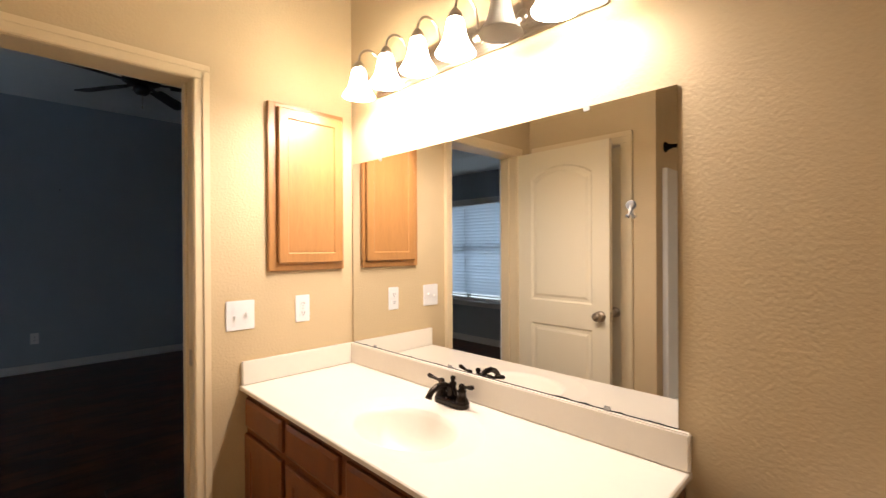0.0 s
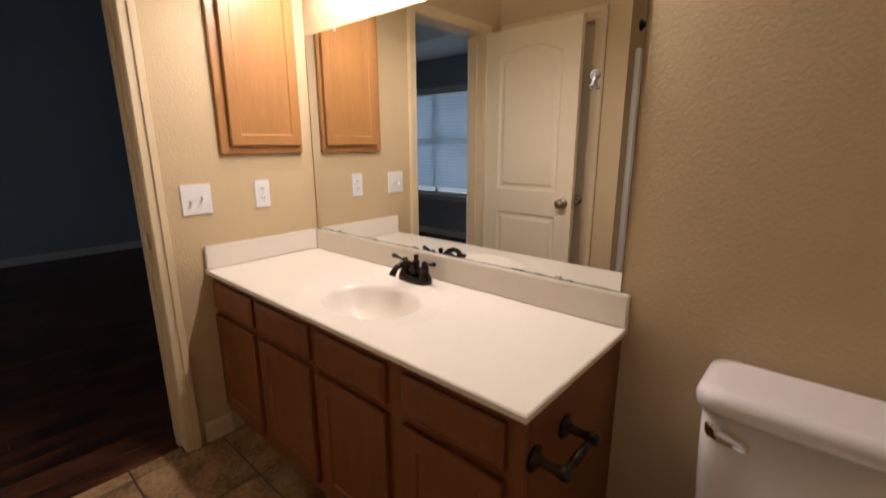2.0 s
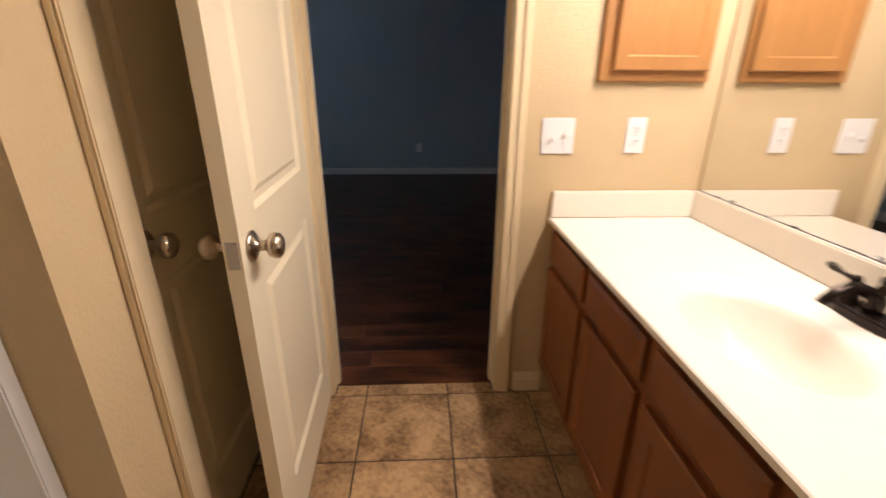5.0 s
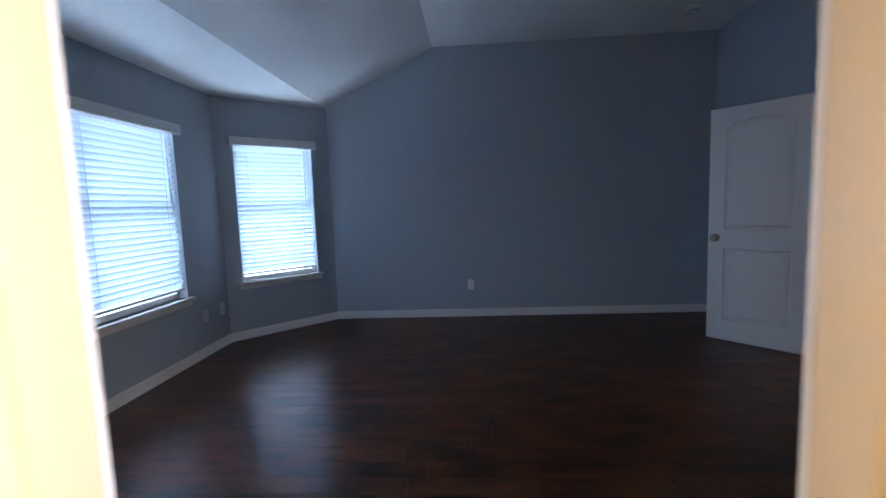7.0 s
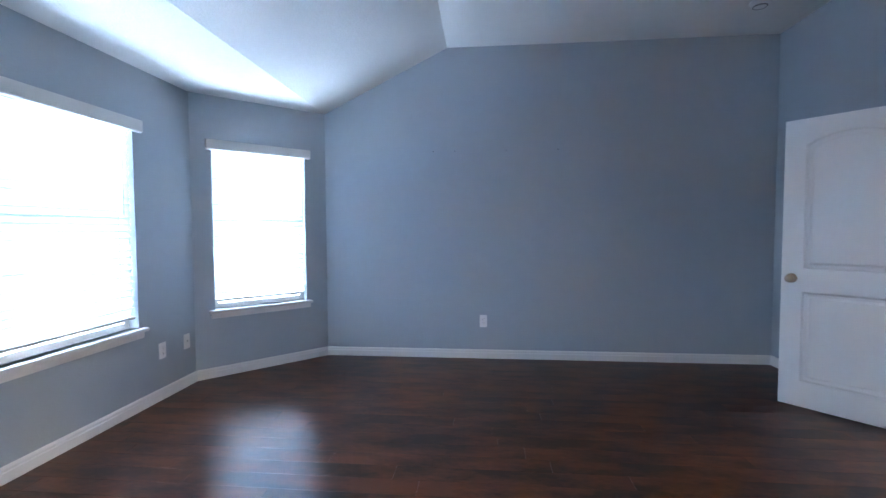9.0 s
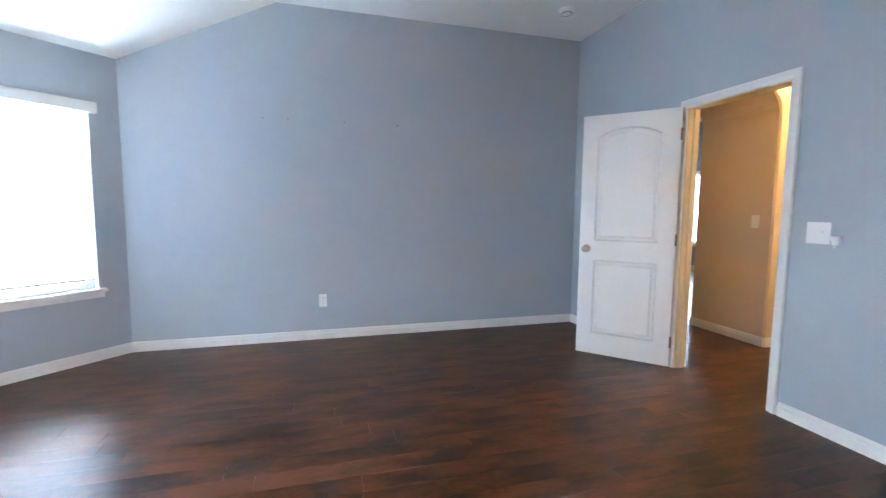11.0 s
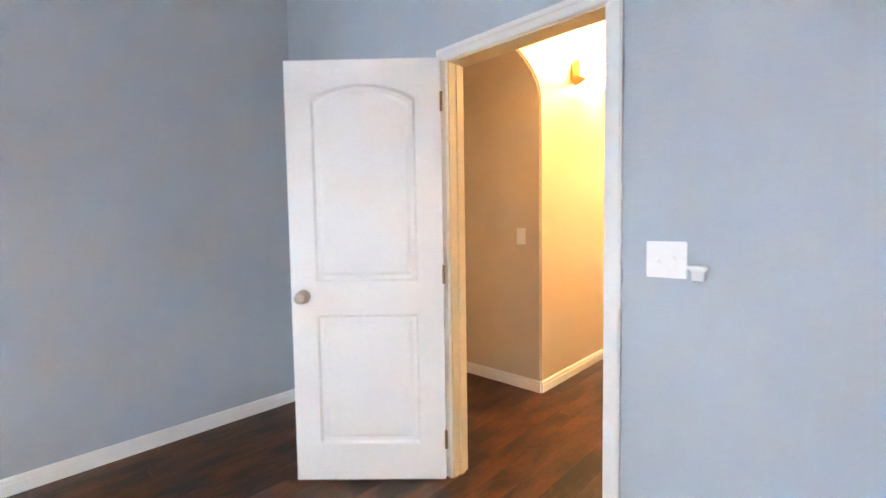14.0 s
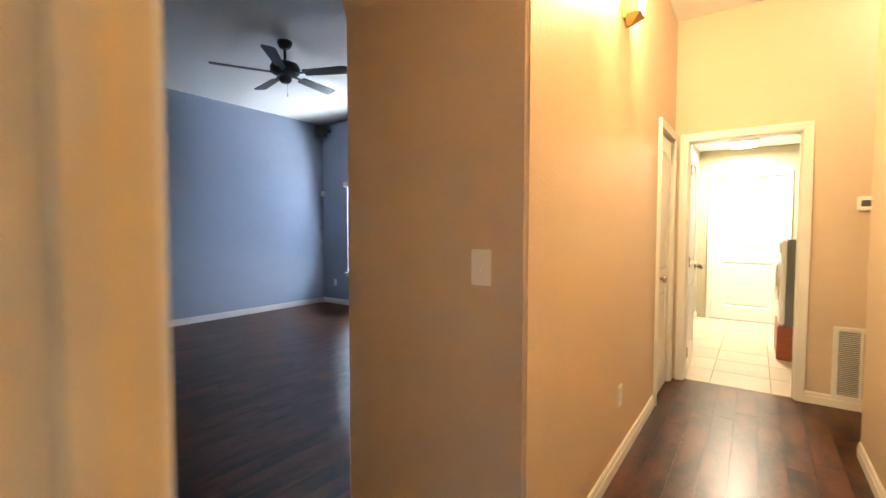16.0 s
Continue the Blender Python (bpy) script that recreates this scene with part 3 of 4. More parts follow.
# ---- windows and blinds ----
def window(name, p0, p1, s0, s1, z0, z1, twin, label):
    """Vinyl window set deep in an opening, with stool and apron."""
    m, _ = along(p0, p1)
    root = thing(name, label, "window", m, kind="structure")
    y0, y1, e = 0.07, 0.115, 0.045
    bm = bmesh.new()
    bm_box((s0, y0, z0), (s0 + e, y1, z1), 0.003, bm)
    bm_box((s1 - e, y0, z0), (s1, y1, z1), 0.003, bm)
    bm_box((s0 + e, y0, z0), (s1 - e, y1, z0 + e), 0.003, bm)
    bm_box((s0 + e, y0, z1 - e), (s1 - e, y1, z1), 0.003, bm)
    part("window_frame", bm, TRIM, root)
    spans = [(s0 + e, s1 - e)]
    if twin:
        c = (s0 + s1) / 2
        part("mullion", bm_box((c - 0.02, y0 - 0.004, z0 + e), (c + 0.02, y1, z1 - e), 0.003), TRIM, root)
        spans = [(s0 + e, c - 0.02), (c + 0.02, s1 - e)]
    zm = (z0 + z1) / 2 + 0.03
    for a, b in spans:
        part("meeting_rail", bm_box((a, y0 + 0.004, zm - 0.022), (b, y1 - 0.004, zm + 0.022), 0.003), TRIM, root)
        for c, d in ((z0 + e, zm - 0.022), (zm + 0.022, z1 - e)):
            p = part("pane", bm_box((a, y0 + 0.02, c), (b, y0 + 0.024, d)), GLASS, root)
            p.visible_shadow = False
    part("window_sill", bm_box((s0 - 0.048, -0.045, z0 - 0.026), (s1 + 0.048, 0.068, z0), 0.006), TRIM, root)
    part("window_apron", bm_box((s0 - 0.033, -0.018, z0 - 0.072), (s1 + 0.033, -0.001, z0 - 0.028), 0.005), TRIM, root)
    return root


def blind(p0, p1, s0, s1, z0, z1, label, group, tilt=-70.0):
    """A two-inch slatted blind with valance, ladder cords, bottom rail and wand."""
    m, _ = along(p0, p1)
    root = thing("window_blind", label, "blind", m, group)
    a, b = s0 + 0.012, s1 - 0.012
    part("valance", bm_box((s0 - 0.045, -0.050, z1 - 0.042), (s1 + 0.045, -0.003, z1 + 0.042), 0.006), TRIM, root, "white moulded valance")
    part("headrail", bm_box((a, 0.005, z1 - 0.045), (b, 0.055, z1 - 0.004), 0.002), PLASTIC, root)
    step = 0.0455
    n = int((z1 - 0.06 - z0 - 0.075) / step)
    bm = bmesh.new()
    k = 4
    rows = []
    for i in range(k + 1):
        u = i / k - 0.5
        rows.append([bm.verts.new((x, u * 0.060, 0.0035 * (1 - (2 * u) ** 2) + dz)) for x in (a, b) for dz in (0, 0.0028)])
    for r, q in zip(rows, rows[1:]):
        bm.faces.new((r[0], r[2], q[2], q[0]))
        bm.faces.new((r[1], r[3], q[3], q[1]))
        bm.faces.new((r[0], r[1], q[1], q[0]))
        bm.faces.new((r[2], r[3], q[3], q[2]))
    bm.faces.new(rows[0]), bm.faces.new(rows[-1])
    first = part("slat", bm, BLIND, root)
    top = z1 - 0.075
    for i in range(n):
        o = first if i == 0 else bpy.data.objects.new("slat", first.data)
        if i:
            scene.collection.objects.link(o)
            o.parent = root
        o.matrix_basis = pose(0, 0.032, top - i * step, tilt + random.uniform(-1.5, 1.5), 0, 0)
    zb = top - n * step
    part("bottom_rail", bm_box((a, 0.010, zb - 0.008), (b, 0.054, zb + 0.010), 0.003), PLASTIC, root)
    cords = max(2, round((b - a) / 0.55))
    for i in range(cords):
        x = a + 0.12 + (b - a - 0.24) * i / (cords - 1)
        for y in (0.008, 0.056):
            part("ladder_cord", bm_tube([(x, y, zb), (x, y, top + 0.03)], 0.0012, 5), PLASTIC, root)
    part("tilt_wand", bm_tube([(b - 0.08, 0.0, top - 0.55), (b - 0.08, 0.0, top + 0.01)], 0.004, 6), PLASTIC, root)
    return root


SE, SS, SW = ((BE, B1), (B2E, BS)), ((B2E, BS), (B2W, BS)), ((B2W, BS), (BW, B1))
NL = ((LW - 0.12, LN), (-4.22, LN))
for nm, w, s0, s1, z0, z1, twin in (("window_1", SS, 0.58, 2.32, 0.59, 2.018, True), ("window_2", SW, 0.16, 0.985, 0.59, 2.018, False),
                                    ("window_3", SE, 0.217, 1.042, 0.59, 2.018, False), ("window_4", NL, 0.74, 1.99, 0.56, 2.05, False)):
    window(nm, *w, s0, s1, z0, z1, twin, "white vinyl window with a wooden sill and apron")
    blind(*w, s0, s1, z0, z1, "white two-inch slatted blind, lowered with tilted slats", "window blinds")
    m, _ = along(*w)
    c = (s0 + s1) / 2
    aim = m @ Matrix.Translation((c, 0.42, (z0 + z1) / 2 - 0.25)) @ pose(0, 0, 0, -88, 0, 0)
    lamp("window_light", 'AREA', aim, LIVING if nm == "window_4" else WINDOW * (s1 - s0), DAY, size=(s1 - s0, z1 - z0))

# ---- doors ----
door("bathroom_door", "open cream two-panel moulded door with satin nickel knobs", pose(0.012, -1.428, 0.012, 0, 0, 2.5) @ pose(0, -0.035, 0), 0.705, 2.02, flip=True, paint=CREAM_DOOR)
door("closet_door", "closed cream two-panel linen closet door", pose(0.108, -1.665, 0.012), 0.600, 2.01, paint=CREAM_DOOR)
door("bedroom_door", "open white two-panel moulded door with a knob", pose(-3.254, 1.580, 0.012, 0, 0, 222) @ pose(0, -0.035, 0), 0.735, 2.03, flip=True)
door("hall_closet_door", "closed white hall closet door", pose(HW - 0.045, 5.682, 0.012, 0, 0, -90), 0.575, 2.0)
door("laundry_door", "open white door swung into the laundry", pose(-3.362, HN + 0.125, 0.012, 0, 0, 92), 0.735, 2.0)
door("outer_door", "closed white outer door at the end of the laundry", pose(-3.41, QN + 0.02, 0.012), 0.84, 2.03)


# ---- light fixtures ----
def ceiling_fan(label, m, phase):
    root = thing("ceiling_fan", label, "fan", m, "ceiling fans")
    part("canopy", bm_lathe([(0, 0), (0.07, 0), (0.072, -0.02), (0.05, -0.06), (0.02, -0.075), (0, -0.075)], 20), FAN_DARK, root, smooth=True)
    part("downrod", bm_tube([(0, 0, -0.07), (0, 0, -0.21)], 0.013, 10), FAN_DARK, root)
    part("motor_housing", bm_lathe([(0, -0.19), (0.04, -0.195), (0.12, -0.215), (0.14, -0.25), (0.135, -0.30), (0.09, -0.325), (0, -0.33)], 24), FAN_DARK, root, smooth=True)
    part("switch_housing", bm_lathe([(0, -0.325), (0.06, -0.328), (0.062, -0.37), (0.04, -0.395), (0, -0.40)], 20), FAN_DARK, root, smooth=True)
    part("pull_chain", bm_tube([(0.03, 0, -0.39), (0.03, 0, -0.50), (0.03, 0, -0.502), (0.03, 0, -0.52)], 0.002, 6, radii=[0.002, 0.002, 0.007, 0.006]), NICKEL, root)
    for i in range(5):
        turn = Matrix.Rotation(radians(phase + 72 * i), 4, 'Z')
        arm = part("blade_iron", bm_box((0.10, -0.018, -0.312), (0.24, 0.018, -0.304), 0.003), FAN_DARK, root)
        arm.matrix_basis = turn
        pts = [(0.20, -0.05), (0.62, -0.066), (0.655, -0.05), (0.66, 0.05), (0.63, 0.066), (0.20, 0.05)]
        b = part("blade", bm_prism([(x, y) for x, y in pts], 0.007, m=Matrix.Rotation(radians(-90), 4, 'X')), FAN_DARK, root)
        b.matrix_basis = turn @ Matrix.Translation((0, 0, -0.306)) @ Matrix.Rotation(radians(-12), 4, 'X')
    return root


fan = ceiling_fan("dark five-blade ceiling fan at rest", Matrix.Translation((-2.44, -0.46, 3.05)), -76)
copy_thing(fan, pose(-6.674, 4.205, LH, 0, 0, 101.5))

bar = thing("vanity_light", "nickel vanity light bar with six bell shades, one unlit", "wall light")
bm = bmesh.new()
bm_box((0.235, -0.018, 2.065), (1.350, 0, 2.185), 0.004, bm)
bm_box((0.245, -0.027, 2.076), (1.340, -0.016, 2.174), 0.004, bm)
bm_box((0.255, -0.034, 2.088), (1.330, -0.025, 2.162), 0.004, bm)
part("back_plate", bm, NICKEL, bar)
SHADE = [(0.024, 0.0), (0.030, -0.012), (0.036, -0.045), (0.047, -0.085), (0.064, -0.112), (0.070, -0.122), (0.067, -0.122), (0.044, -0.085),
         (0.033, -0.045), (0.027, -0.012), (0.022, -0.002)]
for i in range(6):
    x = 0.292 + i * 0.1945
    pts = [(x, -0.03, 2.125)] + [(x, -0.0925 + 0.0575 * math.cos(math.pi * k / 10), 2.18 + 0.065 * math.sin(math.pi * k / 10)) for k in range(11)] + [(x, -0.15, 2.165)]
    part("arm", bm_tube(pts, 0.005, 8), NICKEL, bar)
    part("rosette", bm_lathe([(0, 0), (0.024, 0), (0.022, 0.006), (0.008, 0.012), (0, 0.012)], 16, m=Matrix.Translation((x, -0.033, 2.125)) @ Matrix.Rotation(radians(90), 4, 'X')), NICKEL, bar, smooth=True)
    part("shade_cap", bm_lathe([(0, 0.03), (0.012, 0.028), (0.024, 0.012), (0.027, -0.006), (0, -0.006)], 16, m=Matrix.Translation((x, -0.15, 2.150))), NICKEL, bar, smooth=True)
    sh = part("shade", bm_lathe(SHADE, 24, m=Matrix.Translation((x, -0.15, 2.148))), UNLIT if i == 4 else LIT, bar,
              "unlit frosted glass bell shade" if i == 4 else "lit frosted glass bell shade", True)
    if i != 4:
        lamp("bulb_light", 'POINT', Matrix.Translation((x, -0.15, 2.050)), BULB, WARM, radius=0.022)

def sconce(y):
    """A wedge-shaped wall lamp: amber side plate, pointed foot and a white glass front."""
    root = thing("wall_sconce", "lit amber wedge-shaped wall sconce with white glass", "wall light", Matrix.Translation((HW, y, 2.45)), "hall sconces")
    part("back_plate", bm_box((0, -0.055, -0.07), (0.014, 0.055, 0.075), 0.004), AMBER, root)
    part("side_plate", bm_box((0.014, -0.058, -0.055), (0.075, -0.050, 0.075), 0.003), AMBER, root)
    bm = loft([[(0.014, -0.055, -0.055), (0.085, -0.055, -0.055), (0.085, 0.055, -0.055), (0.014, 0.055, -0.055)],
               [(0.006, -0.012, -0.100), (0.030, -0.012, -0.100), (0.030, 0.012, -0.100), (0.006, 0.012, -0.100)]])
    part("foot", bm, AMBER, root)
    bm = loft([[(0.016, -0.049, -0.054), (0.080, -0.049, -0.054), (0.080, 0.052, -0.054), (0.016, 0.052, -0.054)],
               [(0.016, -0.049, 0.068), (0.090, -0.049, 0.068), (0.090, 0.052, 0.068), (0.016, 0.052, 0.068)]])
    part("glass", bm, SCONCE_LIT, root)
    lamp("sconce_light", 'POINT', Matrix.Translation((HW + 0.085, y, 2.58)), SCONCE, (1.0, 0.76, 0.37), radius=0.045)


def loft(loops, caps=(True, True)):
    bm = bmesh.new()
    rows = [[bm.verts.new(v) for v in lp] for lp in loops]
    n = len(rows[0])
    for a, b in zip(rows, rows[1:]):
        for i in range(n):
            bm.faces.new((a[i], a[(i + 1) % n], b[(i + 1) % n], b[i]))
    if caps[0]:
        bm.faces.new(rows[0])
    if caps[1]:
        bm.faces.new(rows[-1])
    return bm


AMBER = mat("amber_metal", (0.42, 0.22, 0.06), 0.45, metal=0.3, vary=0.1)
sconce(3.38)
sconce(4.04)
hl = thing("ceiling_light", "lit round flush light where the hall widens", "ceiling light", Matrix.Translation((-1.85, 5.47, 3.05)))
part("base", bm_lathe([(0, 0), (0.15, 0), (0.15, -0.02), (0, -0.02)], 24), NICKEL, hl)
part("bowl", bm_lathe([(0.14, -0.02), (0.135, -0.05), (0.09, -0.085), (0, -0.10)], 24), SCONCE_LIT, hl, smooth=True)
lamp("hall_light", 'POINT', Matrix.Translation((-1.85, 5.47, 2.90)), SCONCE * 0.18, (1.0, 0.88, 0.70), radius=0.08)

lf = thing("ceiling_light", "lit flush ceiling light in the laundry", "ceiling light", Matrix.Translation((-3.05, 8.45, 2.44)))
part("frame", bm_box((-0.16, -0.16, -0.03), (0.16, 0.16, 0), 0.006), TRIM, lf)
part("diffuser", bm_box((-0.145, -0.145, -0.075), (0.145, 0.145, -0.028), 0.02), PANEL_LIT, lf)
lamp("laundry_light", 'AREA', pose(-3.05, 8.45, 2.355), LAUNDRY, (1.0, 0.88, 0.66), size=(0.28, 0.28))

# ---- floors ----
floor = slab("floor_wood", (LW, LS, -0.03), (0.0, LN, -0.0065), SLOT, "dark walnut plank floor with a satin sheen", "floor")
bfloor = slab("floor_bath", (-0.052, -1.75, -0.02), (2.55, 0.0, -0.0035), GROUT, "square travertine-look floor tiles with dark grout", "floor")


def piece(name, lo, hi, material, parent, bevel):
    bm = bmesh.new()
    x0, y0, x1, y1 = lo[0], lo[1], hi[0], hi[1]
    c = bevel
    base = [bm.verts.new(v) for v in ((x0, y0, lo[2]), (x1, y0, lo[2]), (x1, y1, lo[2]), (x0, y1, lo[2]))]
    mid = [bm.verts.new((v.co.x, v.co.y, hi[2] - c)) for v in base]
    top = [bm.verts.new(v) for v in ((x0 + c, y0 + c, hi[2]), (x1 - c, y0 + c, hi[2]), (x1 - c, y1 - c, hi[2]), (x0 + c, y1 - c, hi[2]))]
    for a, b in ((base, mid), (mid, top)):
        for i in range(4):
            bm.faces.new((a[i], a[(i + 1) % 4], b[(i + 1) % 4], b[i]))
    bm.faces.new(top)
    return bm, name, material, parent


# ---- bathroom things ----
def raised_panel(x0, x1, z0, z1, y, t, rail):
    """A cabinet front facing -y: frame, bevelled recess and a flat field, t thick behind y."""
    bm = bmesh.new()
    o = [(x0, z0), (x1, z0), (x1, z1), (x0, z1)]
    loops = []
    for inset, d in ((0.0, t), (0.0, 0.004), (0.004, 0.0), (rail, 0.0), (rail + 0.006, 0.006), (rail + 0.012, 0.006)):
        loops.append([bm.verts.new((x + (inset if x == x0 else -inset), y + d, z + (inset if z == z0 else -inset))) for x, z in o])
    for a, b in zip(loops, loops[1:]):
        for i in range(4):
            bm.faces.new((a[i], a[(i + 1) % 4], b[(i + 1) % 4], b[i]))
    bm.faces.new(loops[-1])
    bm.faces.new(loops[0])
    return bm


def slab_front(x0, x1, z0, z1, y, t):
    bm = bmesh.new()
    loops = []
    for inset, d in ((0.0, t), (0.0, 0.007), (0.010, 0.002), (0.014, 0.0)):
        loops.append([bm.verts.new((x + (inset if x == x0 else -inset), y + d, z + (inset if z == z0 else -inset))) for x, z in ((x0, z0), (x1, z0), (x1, z1), (x0, z1))])
    for a, b in zip(loops, loops[1:]):
        for i in range(4):
            bm.faces.new((a[i], a[(i + 1) % 4], b[(i + 1) % 4], b[i]))
    bm.faces.new(loops[-1]), bm.faces.new(loops[0])
    return bm


vanity = thing("vanity_cabinet", "brown maple vanity cabinet, darkened for shade, with four drawers over four doors", "cabinet")
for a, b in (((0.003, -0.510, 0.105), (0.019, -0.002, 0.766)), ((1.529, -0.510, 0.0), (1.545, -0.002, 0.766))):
    part("side_panel", bm_box(a, b, 0.001), MAPLE_SHADED, vanity)
part("bottom_panel", bm_box((0.019, -0.510, 0.105), (1.529, -0.002, 0.121), 0.001), MAPLE_SHADED, vanity)
part("toe_kick", bm_box((0.003, -0.440, 0.0), (1.528, -0.010, 0.104), 0.001), MAPLE_SHADED, vanity)
part("face_frame", bm_box((0.003, -0.528, 0.105), (1.545, -0.511, 0.766), 0.002), MAPLE_SHADED, vanity)
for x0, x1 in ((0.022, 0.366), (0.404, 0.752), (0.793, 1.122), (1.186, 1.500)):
    part("drawer_front", slab_front(x0, x1, 0.618, 0.735, -0.547, 0.018), MAPLE_SHADED, vanity)
    part("door", raised_panel(x0, x1, 0.150, 0.590, -0.547, 0.018, 0.055), MAPLE_SHADED, vanity)

counter = thing("countertop", "cream cultured-marble vanity top with moulded oval basin and splashes", "countertop")
CX, CY, CZ = 0.805, -0.325, 0.787
bm = bmesh.new()
x0, x1, y0, y1 = 0.0, 1.560, -0.557, 0.0
angles = sorted([2 * math.pi * i / 64 for i in range(64)] + [math.atan2(y - CY, x - CX) % (2 * math.pi) for x in (x0, x1) for y in (y0, y1)])
prof = [(0.0, -0.135), (0.18, -0.134), (0.40, -0.124), (0.60, -0.100), (0.78, -0.062), (0.90, -0.026), (0.965, -0.009), (1.0, -0.0065), (1.05, -0.0055), (1.36, -0.0042), (1.40, -0.0012), (1.43, 0.0)]
rings = []
for r, dz in prof:
    if r == 0:
        rings.append([bm.verts.new((CX, CY, CZ + dz))])
    else:
        ra = 0.205 * min(r, 1.05) + 0.20 * max(0, r - 1.05)
        rb = 0.150 * min(r, 1.05) + 0.17 * max(0, r - 1.05)
        rings.append([bm.verts.new((CX + ra * math.cos(a), CY + rb * math.sin(a), CZ + dz)) for a in angles])
edge = []
for a in angles:
    c, s = math.cos(a), math.sin(a)
    k = min([v for v in (((x1 if c > 0 else x0) - CX) / c if abs(c) > 1e-6 else 9, ((y1 if s > 0 else y0) - CY) / s if abs(s) > 1e-6 else 9)])
    edge.append((CX + k * c, CY + k * s))
for dz, pull in ((0.0, 0.004), (-0.003, 0.0), (-0.017, 0.0), (-0.020, 0.004)):
    rings.append([bm.verts.new((min(max(x, x0), x1 - pull), max(y, y0 + pull), CZ + dz)) for x, y in edge])
for a, b in zip(rings, rings[1:]):
    for i in range(len(angles)):
        j = (i + 1) % len(angles)
        if len(a) == 1:
            bm.faces.new((a[0], b[i], b[j]))
        else:
            bm.faces.new((a[i], a[j], b[j], b[i]))
top = part("top", bm, MARBLE, counter, smooth=True)
for p in top.data.polygons:
    dx, dy = p.center.x - CX, p.center.y - CY
    p.use_smooth = (dx / 0.288) ** 2 + (dy / 0.218) ** 2 < 1
part("back_splash", bm_box((0.0, -0.021, CZ + 0.0005), (1.560, -0.001, 0.887), 0.004), MARBLE, counter)
part("side_splash", bm_box((0.001, -0.553, CZ + 0.0005), (0.021, -0.022, 0.887), 0.004), MARBLE, counter)
part("drain", bm_lathe([(0, 0.003), (0.012, 0.003), (0.022, 0.001), (0.023, -0.002), (0, -0.002)], 20, m=Matrix.Translation((CX, CY, CZ - 0.132))), BRONZE, counter, "dark bronze drain", True)

fx, fy = 0.785, -0.085
faucet = thing("faucet", "oil-rubbed bronze two-lever faucet on the vanity top", "faucet", Matrix.Translation((fx, fy, CZ)))
bm = bmesh.new()
outline = []
for i in range(32):
    a = 2 * math.pi * i / 32
    outline.append((0.050 * math.copysign(1, math.cos(a)) + 0.029 * math.cos(a), 0.029 * math.sin(a)))
rr = []
for k, z in ((1.0, 0.0), (1.0, 0.016), (0.94, 0.022), (0.80, 0.024)):
    rr.append([bm.verts.new((x * k, y * k, z)) for x, y in outline])
for a, b in zip(rr, rr[1:]):
    for i in range(32):
        bm.faces.new((a[i], a[(i + 1) % 32], b[(i + 1) % 32], b[i]))
bm.faces.new(rr[-1]), bm.faces.new(rr[0])
part("base", bm, BRONZE, faucet)
part("spout", bm_tube([(0, 0.002, 0.020), (0, -0.002, 0.044), (0, -0.016, 0.066), (0, -0.042, 0.080), (0, -0.072, 0.081), (0, -0.098, 0.071), (0, -0.112, 0.056), (0, -0.117, 0.046)], 0.013, 14,
                      radii=[0.019, 0.017, 0.0145, 0.0125, 0.0112, 0.0108, 0.0118, 0.0135]), BRONZE, faucet, smooth=True)
part("finial", bm_lathe([(0.017, 0.020), (0.016, 0.048), (0.011, 0.060), (0.0135, 0.070), (0.0135, 0.078), (0.007, 0.084), (0.0105, 0.092), (0.0095, 0.101), (0, 0.105)], 16,
                        m=Matrix.Translation((0, 0.008, 0))), BRONZE, faucet, smooth=True)
for sx in (-1, 1):
    h = part("handle", bm_lathe([(0.024, 0.022), (0.0235, 0.028), (0.018, 0.036), (0.0145, 0.050), (0.0165, 0.056), (0.0165, 0.061), (0.011, 0.068), (0.0125, 0.076), (0.009, 0.084), (0, 0.087)], 18,
                               m=Matrix.Translation((sx * 0.052, 0, 0))), BRONZE, faucet, smooth=True)
    part("lever", bm_tube([(sx * 0.052, 0, 0.074), (sx * 0.068, -0.003, 0.077), (sx * 0.086, -0.006, 0.081), (sx * 0.100, -0.008, 0.084), (sx * 0.110, -0.009, 0.086), (sx * 0.117, -0.010, 0.087)], 0.006, 12,
                          radii=[0.0065, 0.0055, 0.006, 0.0085, 0.0088, 0.004]), BRONZE, h, smooth=True)

mirror = thing("wall_mirror", "large frameless rectangular mirror held by clear clips", "mirror")
part("glass", bm_box((0.016, -0.0062, 0.8885), (1.530, -0.001, 1.783), 0.0006), MIRROR, mirror)
# Dark strip stands for the edge channel together with the shadow it makes.
part("edge_seam", bm_box((0.016, -0.0070, 0.8874), (1.530, -0.0061, 0.8904), 0.0003), SLOT, mirror, "dark line of the edge channel and its shadow along the mirror's foot")
wear = random.Random(11)
for x, w in ((0.10, 0.05), (0.22, 0.03), (0.44, 0.04), (0.60, 0.07), (0.70, 0.03), (0.86, 0.05), (1.15, 0.09), (1.25, 0.05), (1.36, 0.03), (1.45, 0.05)):
    pts = [(x, 0.8900)] + [(x + w * (1 - k / 6), 0.8905 + wear.uniform(0.0006, 0.0042) * math.sin(math.pi * k / 6)) for k in range(7)]
    part("edge_wear", bm_prism(pts, 0.0006, m=Matrix.Translation((0, -0.0071, 0))), SLOT, mirror, "blackened silvering at the mirror's lower edge")
for x, z in ((0.20, 0.892), (0.70, 0.892), (1.34, 0.892), (0.25, 1.778), (1.28, 1.778)):
    part("clip", bm_box((x - 0.010, -0.010, z - 0.008), (x + 0.010, -0.001, z + 0.008), 0.002), CLEAR, mirror, "clear plastic mirror clip")

